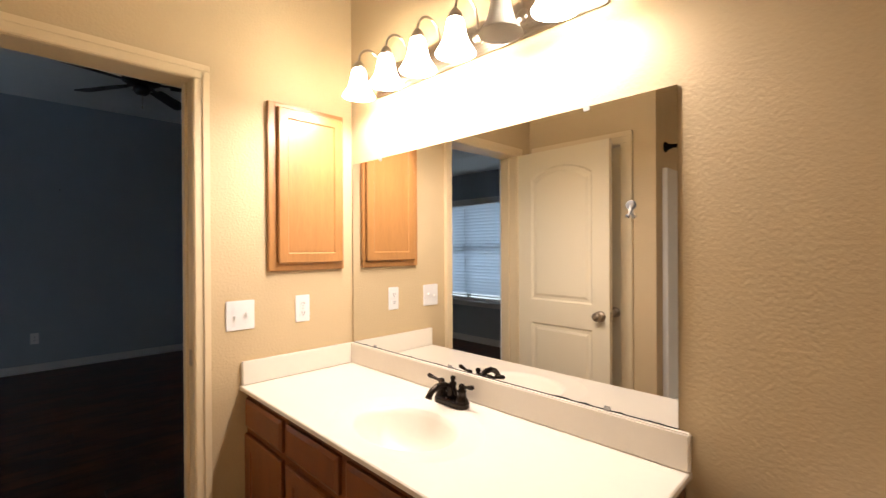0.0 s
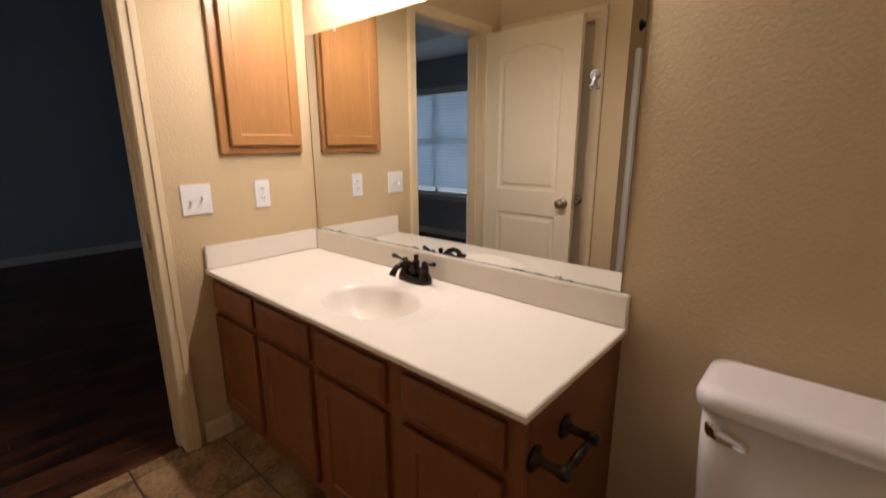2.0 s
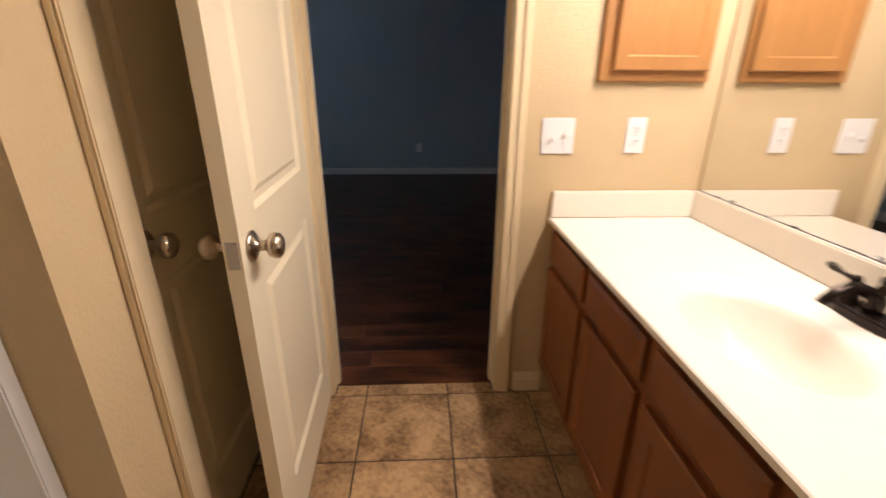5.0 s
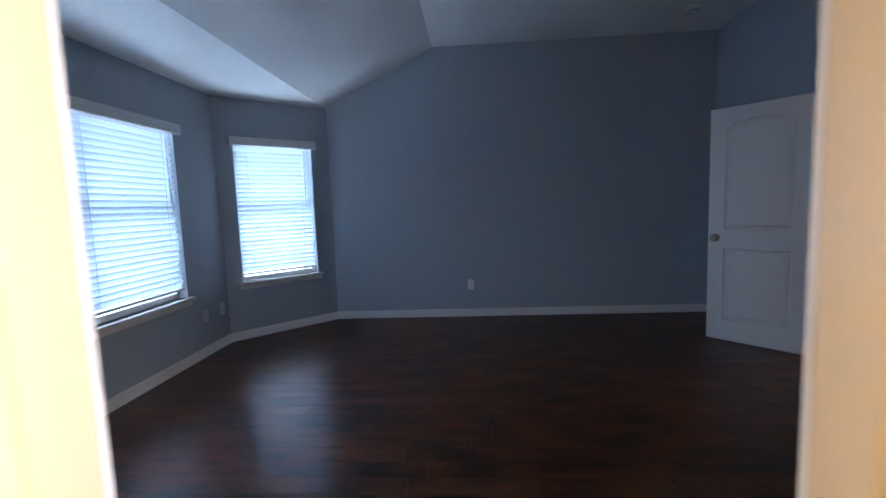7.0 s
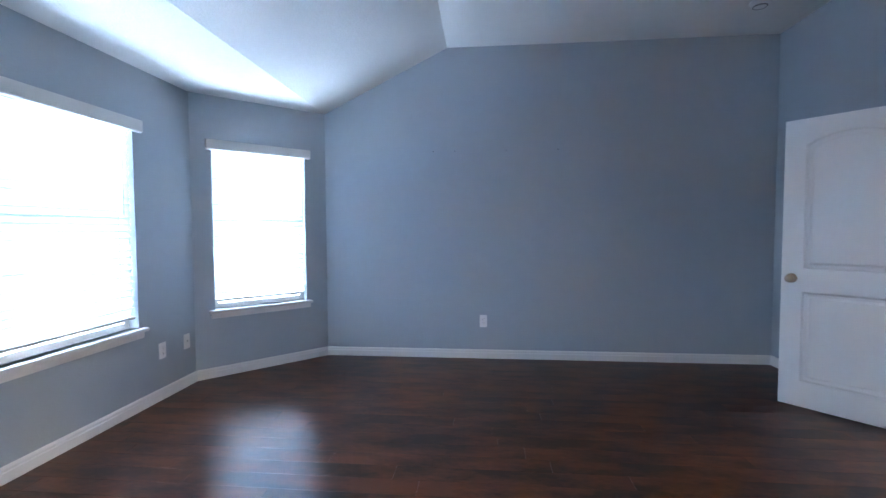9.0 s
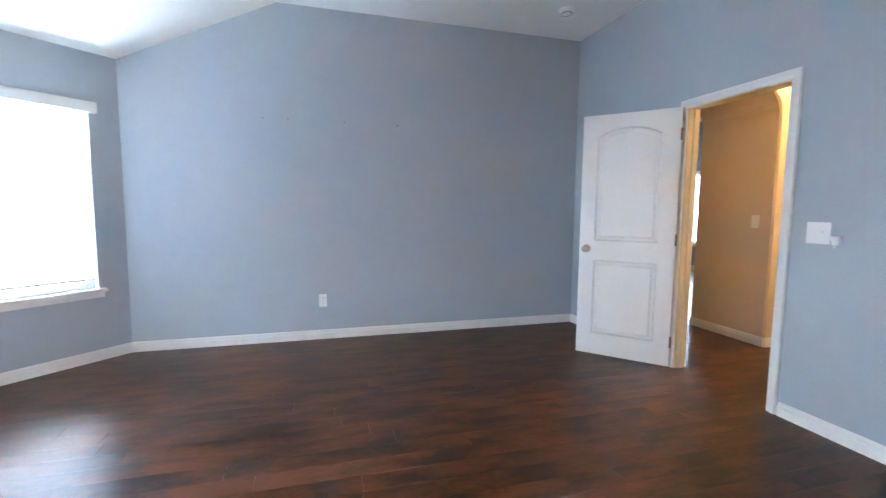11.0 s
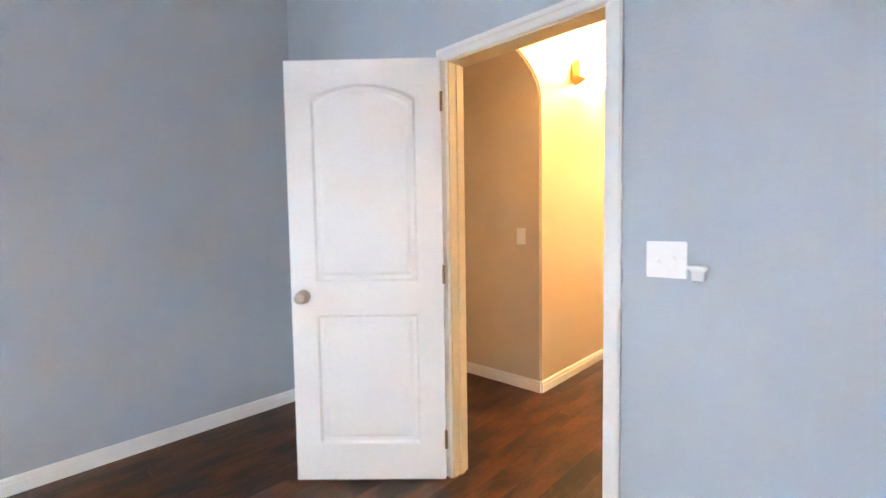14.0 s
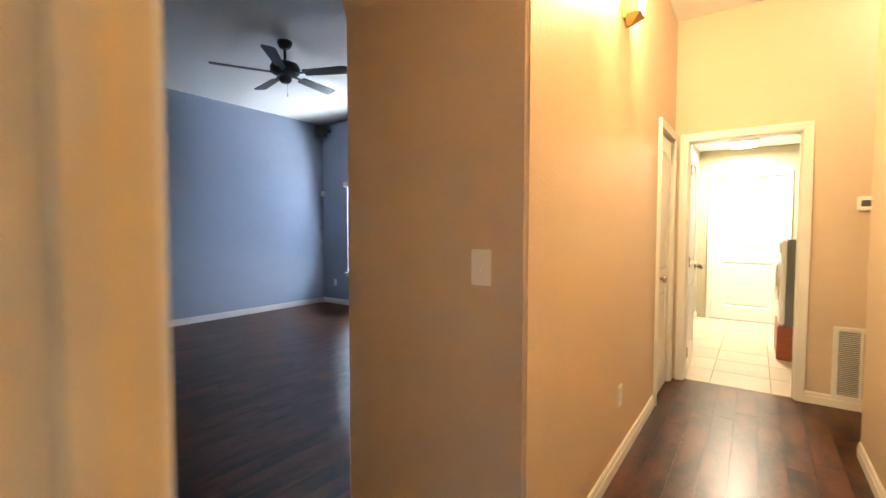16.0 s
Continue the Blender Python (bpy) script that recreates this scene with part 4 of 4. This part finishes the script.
mh = thing("mirror_hook", "clear plastic stick-on hook on the mirror", "hook", Matrix.Translation((1.411, -0.0064, 1.465)))
part("pad", bm_lathe([(0, 0), (0.014, 0), (0.014, 0.003), (0.010, 0.005), (0, 0.005)], 16, m=pose(0, 0, 0.014, 90, 0, 0)), CLEAR, mh, smooth=True)
part("hook", bm_tube([(0, -0.003, 0.012), (0, -0.010, -0.008), (0, -0.018, -0.020), (0, -0.026, -0.016)], 0.005, 8), CLEAR, mh, smooth=True)

cab = thing("medicine_cabinet", "golden maple medicine cabinet with a closed door", "cabinet", pose(0, -0.250, 1.637, 0, 0, 90))
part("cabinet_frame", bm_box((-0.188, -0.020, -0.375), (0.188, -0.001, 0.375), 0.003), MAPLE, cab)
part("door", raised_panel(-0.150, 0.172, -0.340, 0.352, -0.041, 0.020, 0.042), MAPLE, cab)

wall_plate("light_switch", "white two-gang toggle switch plate beside the door", facing(0.0, -0.553, 1.083, 90), 0.117, 0.124, "switch2")
wall_plate("outlet", "white duplex outlet above the vanity", facing(0.0, -0.274, 1.085, 90), 0.070, 0.124, "outlet")
part("strike_plate", bm_box((-0.045, -0.7335, 0.90), (-0.012, -0.7305, 0.965), 0.0005), NICKEL, bpy.data.objects["door_frame_bath"].parent)
sp = bpy.data.objects["strike_plate"]
sp.parent = bpy.data.objects["door_frame_bath"]
sp.matrix_parent_inverse = bpy.data.objects["door_frame_bath"].matrix_world.inverted()

tp = thing("toilet_paper_holder", "empty dark bronze paper holder on the vanity side", "paper holder", Matrix.Translation((1.545, -0.42, 0.648)))
for y in (-0.072, 0.072):
    p = part("post", bm_lathe([(0, 0), (0.030, 0), (0.030, 0.006), (0.018, 0.012), (0.011, 0.020), (0.009, 0.045), (0.013, 0.060), (0.016, 0.072), (0.012, 0.084), (0, 0.088)], 18,
                              m=Matrix.Translation((0.0, y, 0)) @ Matrix.Rotation(radians(90), 4, 'Y')), BRONZE, tp, smooth=True)
part("roller", bm_tube([(0.070, -0.066, 0), (0.070, -0.03, 0), (0.070, -0.028, 0), (0.070, 0.03, 0), (0.070, 0.066, 0)], 0.009, 14, radii=[0.008, 0.008, 0.011, 0.011, 0.008]), BRONZE, tp, smooth=True)


def rounded(cx, cy, w, d, z, r=0.05, n=8):
    pts = []
    for qx, qy, a0 in ((1, 1, 0), (-1, 1, 90), (-1, -1, 180), (1, -1, 270)):
        for i in range(n + 1):
            a = radians(a0 + 90 * i / n)
            pts.append((cx + qx * (w / 2 - r) + r * math.cos(a), cy + qy * (d / 2 - r) + r * math.sin(a), z))
    return pts


def oval(cx, cy, a, b0, b1, z, n=36):
    return [(cx + a * math.cos(2 * math.pi * i / n), cy + (b1 if math.sin(2 * math.pi * i / n) > 0 else b0) * math.sin(2 * math.pi * i / n), z) for i in range(n)]


def seat_ring(a, b0, b1, z, cy=-0.44, n=40):
    """A seat outline: round in front, broad and square towards the hinge."""
    pts = []
    for i in range(n):
        c, q = math.cos(2 * math.pi * i / n), math.sin(2 * math.pi * i / n)
        if q > 0:
            c, q = math.copysign(abs(c) ** 0.45, c), q ** 0.6
        pts.append((a * c * (1 - 0.10 * max(0, q)), cy + (b1 if q > 0 else b0) * q, z))
    return pts


toilet = thing("toilet", "white china toilet with a chrome lever, lid down", "toilet", Matrix.Translation((2.020, 0, 0)))
part("tank", loft([rounded(0, -0.115, 0.40, 0.165, 0.375, 0.05), rounded(0, -0.115, 0.435, 0.180, 0.42, 0.05), rounded(0, -0.115, 0.455, 0.188, 0.60, 0.045), rounded(0, -0.115, 0.462, 0.190, 0.735, 0.04)]), CHINA, toilet, smooth="sides")
part("tank_lid", loft([rounded(0, -0.117, 0.470, 0.200, 0.733, 0.045), rounded(0, -0.117, 0.492, 0.215, 0.742, 0.05), rounded(0, -0.117, 0.494, 0.216, 0.765, 0.05), rounded(0, -0.117, 0.480, 0.204, 0.781, 0.05), rounded(0, -0.117, 0.430, 0.165, 0.786, 0.05)]), CHINA, toilet, smooth="sides")
part("flush_lever", loft([[(x, y + 0.45 * h * math.sin(a), z + h * math.cos(a)) for a in [2 * math.pi * i / 14 for i in range(14)]]
                          for x, y, z, h in ((-0.217, -0.207, 0.696, 0.009), (-0.210, -0.216, 0.696, 0.016), (-0.190, -0.223, 0.694, 0.017), (-0.165, -0.226, 0.690, 0.014),
                                             (-0.143, -0.227, 0.686, 0.012), (-0.133, -0.225, 0.685, 0.006))]), CHROME, toilet, "chrome flush lever", True)
part("bowl", loft([oval(0, -0.42, 0.11, 0.20, 0.16, 0.0), oval(0, -0.42, 0.105, 0.18, 0.16, 0.10), oval(0, -0.44, 0.14, 0.21, 0.19, 0.24), oval(0, -0.45, 0.175, 0.25, 0.21, 0.36), oval(0, -0.45, 0.182, 0.26, 0.215, 0.385)]), CHINA, toilet, smooth=True)
part("bowl_deck", loft([rounded(0, -0.16, 0.30, 0.26, 0.30, 0.05), rounded(0, -0.16, 0.34, 0.28, 0.365, 0.05), rounded(0, -0.16, 0.34, 0.28, 0.374, 0.05)]), CHINA, toilet)
part("seat", loft([seat_ring(0.186, 0.275, 0.195, 0.386), seat_ring(0.190, 0.278, 0.197, 0.400), seat_ring(0.182, 0.27, 0.19, 0.406)]), PLASTIC, toilet, smooth=True)
part("seat_lid", loft([seat_ring(0.186, 0.275, 0.200, 0.407), seat_ring(0.190, 0.277, 0.202, 0.420), seat_ring(0.180, 0.265, 0.195, 0.428), seat_ring(0.10, 0.16, 0.12, 0.432)]), PLASTIC, toilet)
for x in (-0.075, 0.075):
    part("seat_hinge", bm_box((x - 0.02, -0.262, 0.386), (x + 0.02, -0.225, 0.425), 0.006), CHROME, toilet, "chrome seat hinge")
part("supply_line", bm_tube([(-0.17, -0.02, 0.16), (-0.17, -0.06, 0.17), (-0.16, -0.09, 0.25), (-0.15, -0.10, 0.38)], 0.006, 8), CHROME, toilet, "chrome water supply line", True)

tub = thing("bathtub", "white alcove bathtub with a flat apron", "bathtub")
bm = loft([[(x, y, z) for x, y in ((0.922, -1.72), (2.548, -1.72), (2.548, -2.448), (0.922, -2.448))] for z in (0.0, 0.37)], (True, False))
o = [(0.922, -1.72), (2.548, -1.72), (2.548, -2.448), (0.922, -2.448)]
i1 = [(1.05, -1.80), (2.45, -1.80), (2.45, -2.38), (1.05, -2.38)]
i2 = [(1.15, -1.86), (2.38, -1.86), (2.38, -2.32), (1.15, -2.32)]
merge(bm, loft([[(x, y, 0.37) for x, y in o], [(x, y, 0.37) for x, y in i1], [(x, y, 0.07) for x, y in i2]], (False, True)))
bmesh.ops.remove_doubles(bm, verts=bm.verts, dist=1e-4)
part("shell", bm, TUB, tub)
sur = thing("tub_surround", "white moulded tub surround panels on the alcove walls", "surround")
part("side_panel", bm_box((0.9205, -2.43, 0.372), (0.952, -1.705, 1.86), 0.003), TUB, sur)
part("back_panel", bm_box((0.952, -2.449, 0.372), (2.549, -2.43, 1.86), 0.003), TUB, sur)
part("side_panel", bm_box((2.538, -2.43, 0.372), (2.5495, -1.705, 1.86), 0.003), TUB, sur)
rod = thing("curtain_rod", "dark bronze shower curtain rod across the tub alcove", "rod")
part("rod", bm_tube([(0.94, -1.76, 2.0), (2.53, -1.76, 2.0)], 0.0125, 12), BRONZE, rod, smooth=True)
for x, s in ((0.921, 1), (2.549, -1)):
    part("flange", bm_lathe([(0, 0), (0.034, 0), (0.032, 0.008), (0.018, 0.022), (0.016, 0.04), (0, 0.04)], 18, m=Matrix.Translation((x, -1.76, 2.0)) @ Matrix.Rotation(radians(90 * s), 4, 'Y')), BRONZE, rod, smooth=True)

# ---- bedroom things ----
wall_plate("outlet", "white duplex outlet low on the blue-grey wall", facing(BW, -1.066, 0.373, 90), 0.072, 0.122, "outlet")
wall_plate("outlet", "white outlet below the bay window corner", facing(-3.515, BS, 0.372, 180), 0.072, 0.122, "outlet")
wall_plate("cable_jack", "white cable jack plate beside an outlet", facing(-3.790, BS, 0.373, 180), 0.072, 0.122, "blank")
wall_plate("light_switch", "white two-gang toggle switch plate by the doorway", facing(-2.279, BN, 1.139, 0), 0.125, 0.122, "switch2")
hook = thing("wall_hook", "small white plastic hook stuck beside the switch", "hook", facing(-2.182, BN, 1.100, 0))
part("base", loft([[(-0.017, -0.018, -0.024), (0.017, -0.018, -0.024), (0.018, 0, -0.024), (-0.018, 0, -0.024)],
                   [(-0.019, -0.022, 0.004), (0.019, -0.022, 0.004), (0.021, 0, 0.004), (-0.021, 0, 0.004)],
                   [(-0.028, -0.030, 0.016), (0.028, -0.030, 0.016), (0.029, 0, 0.016), (-0.029, 0, 0.016)],
                   [(-0.028, -0.030, 0.024), (0.028, -0.030, 0.024), (0.029, 0, 0.024), (-0.029, 0, 0.024)]]), PLASTIC, hook)
part("prong", bm_tube([(0, -0.012, -0.022), (0, -0.015, -0.030), (0, -0.022, -0.033)], 0.005, 8), PLASTIC, hook, smooth=True)
sd = thing("smoke_detector", "white round smoke detector on the bedroom ceiling", "smoke detector", Matrix.Translation((-4.13, 1.085, 3.05)))
part("body", bm_lathe([(0, 0), (0.070, 0), (0.072, -0.012), (0.062, -0.028), (0.045, -0.040), (0, -0.042)], 24), PLASTIC, sd, smooth=True)
part("vent_ring", bm_lathe([(0.050, -0.034), (0.052, -0.040), (0.046, -0.044), (0.044, -0.038)], 24), GREY, sd, smooth=True)
for y in (-1.557, -1.344, -0.845, -0.35):
    nail = thing("nail", "small dark nail stuck in the blue-grey wall", "nail", Matrix.Translation((BW, y, 2.047)))
    part("shank", bm_tube([(-0.002, 0, 0), (0.012, 0, 0.003)], 0.003, 6), SLOT, nail)
    part("head", bm_lathe([(0, 0), (0.004, 0), (0.004, 0.002), (0, 0.002)], 8, m=Matrix.Translation((0.012, 0, 0.003)) @ Matrix.Rotation(radians(90), 4, 'Y')), SLOT, nail)

# ---- hall and beyond ----
wall_plate("light_switch", "white single switch plate on the arch jamb", facing(-3.640, 2.865, 1.163, 0), 0.078, 0.122, "switch1")
wall_plate("outlet", "white outlet low on the hall wall", facing(HW, 4.07, 0.385, 90), 0.072, 0.118, "outlet")
th = thing("thermostat", "white thermostat with a grey display on the hall wall", "thermostat", facing(-2.256, HN, 1.48, 0))
part("case", bm_box((-0.065, -0.028, -0.050), (0.065, 0, 0.050), 0.008), PLASTIC, th)
part("display", bm_box((-0.045, -0.030, -0.022), (0.040, -0.027, 0.022), 0.002), SCREEN, th)
vent = thing("return_air_grille", "white louvred return-air grille low on the wall", "vent", facing(-2.191, HN, 0.330, 0))
part("backing", bm_box((-0.20, -0.004, -0.235), (0.20, -0.0005, 0.235)), GREY, vent)
bm = bmesh.new()
bm_box((-0.225, -0.014, -0.265), (-0.195, 0, 0.265), 0.003, bm)
bm_box((0.195, -0.014, -0.265), (0.225, 0, 0.265), 0.003, bm)
bm_box((-0.195, -0.014, 0.235), (0.195, 0, 0.265), 0.003, bm)
bm_box((-0.195, -0.014, -0.265), (0.195, 0, -0.235), 0.003, bm)
bm_box((-0.078, -0.013, -0.235), (-0.062, 0, 0.235), 0.001, bm)
bm_box((0.062, -0.013, -0.235), (0.078, 0, 0.235), 0.001, bm)
part("frame", bm, TRIM, vent)
lv = part("slat", bm_box((-0.195, -0.010, -0.0008), (0.195, 0.002, 0.0008)), TRIM, vent)
for i in range(34):
    s = lv if i == 0 else bpy.data.objects.new("slat", lv.data)
    if i:
        scene.collection.objects.link(s)
        s.parent = vent
    s.matrix_basis = pose(0, -0.003, -0.228 + i * 0.0138, -35, 0, 0)

sp = thing("wall_speaker", "small black corner speaker near the ceiling", "speaker", pose(LW + 0.14, LN - 0.14, 2.98, 0, 0, -45))
part("box", bm_box((-0.09, -0.09, -0.08), (0.09, 0.09, 0.08), 0.012), SLOT, sp)
part("grille", bm_box((-0.08, -0.096, -0.07), (0.08, -0.089, 0.07), 0.003), FAN_DARK, sp)
part("bracket", bm_box((-0.015, 0.088, -0.02), (0.015, 0.16, 0.02), 0.002), SLOT, sp)
ms = thing("motion_sensor", "small white sensor in the living room corner", "sensor", pose(LW + 0.05, LN - 0.05, 1.92, 0, 0, -45))
part("body", bm_box((-0.03, -0.03, -0.045), (0.03, 0.03, 0.045), 0.008), PLASTIC, ms)
part("lens", bm_box((-0.02, -0.034, -0.02), (0.02, -0.029, 0.02), 0.004), GREY, ms)
wall_plate("outlet", "white outlet on the living room wall", facing(-8.85, LN, 0.37, 0), 0.072, 0.122, "outlet")

wash = thing("washing_machine", "white front-load washer with dark grey sides on a red-brown pedestal", "washer", Matrix.Translation((-2.34, 7.36, 0)))
part("pedestal", bm_box((-0.36, -0.34, 0.0), (0.34, 0.34, 0.34), 0.008), PEDESTAL, wash, "red-brown pedestal drawer")
part("cabinet", bm_box((-0.30, -0.34, 0.342), (0.34, 0.34, 1.20), 0.012), STEEL, wash)
part("front", bm_box((-0.345, -0.335, 0.345), (-0.302, 0.335, 1.195), 0.014), PLASTIC, wash)
ring = part("door", bm_lathe([(0.12, 0.0), (0.22, 0.0), (0.225, 0.02), (0.20, 0.035), (0.14, 0.03), (0.12, 0.015)], 28, m=Matrix.Translation((-0.345, 0, 0.78)) @ Matrix.Rotation(radians(-90), 4, 'Y')), CHROME, wash, "chrome porthole ring", True)
part("glass", bm_lathe([(0, 0.012), (0.10, 0.008), (0.125, 0.0), (0, 0.0)], 24, m=Matrix.Translation((-0.346, 0, 0.78)) @ Matrix.Rotation(radians(-90), 4, 'Y')), SCREEN, ring, smooth=True)
part("control_panel", bm_box((-0.350, -0.30, 1.06), (-0.343, 0.30, 1.17), 0.003), GREY, wash)

# ---- floor pieces ----
T = 0.348
xs = [-0.05, 0.022] + [0.022 + T * i for i in range(1, 9)]
ys = [-1.72] + [-0.930 - T * 2 + T * i for i in range(0, 5)] + [-0.001]
for i in range(len(xs) - 1):
    for j in range(len(ys) - 1):
        a, b = xs[i], min(xs[i + 1], 2.549)
        c, d = ys[j], ys[j + 1]
        if i == 0:
            c, d = max(c, -1.412), min(d, -0.733)
        if b - a < 0.02 or d - c < 0.02:
            continue
        g = 0.0028
        bm, nm, mt, pr = piece("tile", (a + g, c + g, -0.0035), (b - g, d - g, 0.0), TILE, bfloor, 0.0022)
        part(nm, bm, mt, pr)
for side in ((0.0, -1.60, 0.022, -1.412), (0.0, -0.733, 0.022, 0.0)):
    bm, nm, mt, pr = piece("tile", (side[0], side[1], -0.0035), (side[2] - 0.003, side[3], 0.0), TILE, bfloor, 0.0015)
    part(nm, bm, mt, pr)
part("threshold_strip", bm_box((-0.075, -1.412, -0.004), (-0.046, -0.733, 0.0035), 0.003), PLANK, bfloor, "thin brown transition strip")

LT = 0.42
for i in range(5):
    for j in range(8):
        a, c = QW + i * LT, HN + 0.05 + j * LT
        b, d = min(a + LT, QE), min(c + LT, QN)
        if b - a < 0.03 or d - c < 0.03:
            continue
        bm, nm, mt, pr = piece("tile", (a + 0.003, c + 0.003, -0.006), (b - 0.003, d - 0.003, 0.0), LTILE, bpy.data.objects["floor_laundry"], 0.002)
        part(nm, bm, mt, pr)

PW, PL = 0.127, 1.22
rng = random.Random(4)
rest = bmesh.new()
data = {}
count = 0
n_cols = int((-0.055 - LW) / PW) + 1
for i in range(n_cols):
    b = -0.055 - i * PW
    a = b - PW
    start = LS - 2.6 - rng.random() * PL
    y = start
    while y < LN:
        y2 = y + PL
        lo, hi = max(y, BS), min(y2, LN)
        if a <= BW - 0.2:
            lo = max(lo, LS)
        elif b < B2W:
            lo = max(lo, BS + (B2W - b) * (B1 - BS) / (B2W - BW) - 0.15)
        elif a > B2E:
            lo = max(lo, BS + (a - B2E) * (B1 - BS) / (BE - B2E) - 0.15)
        if a > -1.2:
            hi = min(hi, BN + 0.1)
        if hi - lo < 0.02:
            y = y2
            continue
        near = (a > BW - 0.2 and hi < BN + 1.3) or (HW - 0.15 < a < -1.1 and hi < HN + 1.2)
        if a <= BW - 0.2 and hi < LS:
            y = y2
            continue
        if a > -1.3 and lo > BN:
            y = y2
            continue
        if a > HW - 0.9 and lo > HN:
            y = y2
            continue
        if near and a > HW - 0.15:
            hi = min(hi, HN + 0.045)
        if hi - lo < 0.02:
            y = y2
            continue
        bm, nm, mt, pr = piece("plank", (a + 0.0003, lo + 0.0003, -0.0065), (b - 0.0003, hi - 0.0003, 0.0), PLANK, floor, 0.0005)
        if near and count < 300:
            part(nm, bm, mt, pr)
            count += 1
        else:
            merge(rest, bm)
        y = y2
o = part("plank_rest", rest, PLANK, floor)
tagged(o, kind="stuff")
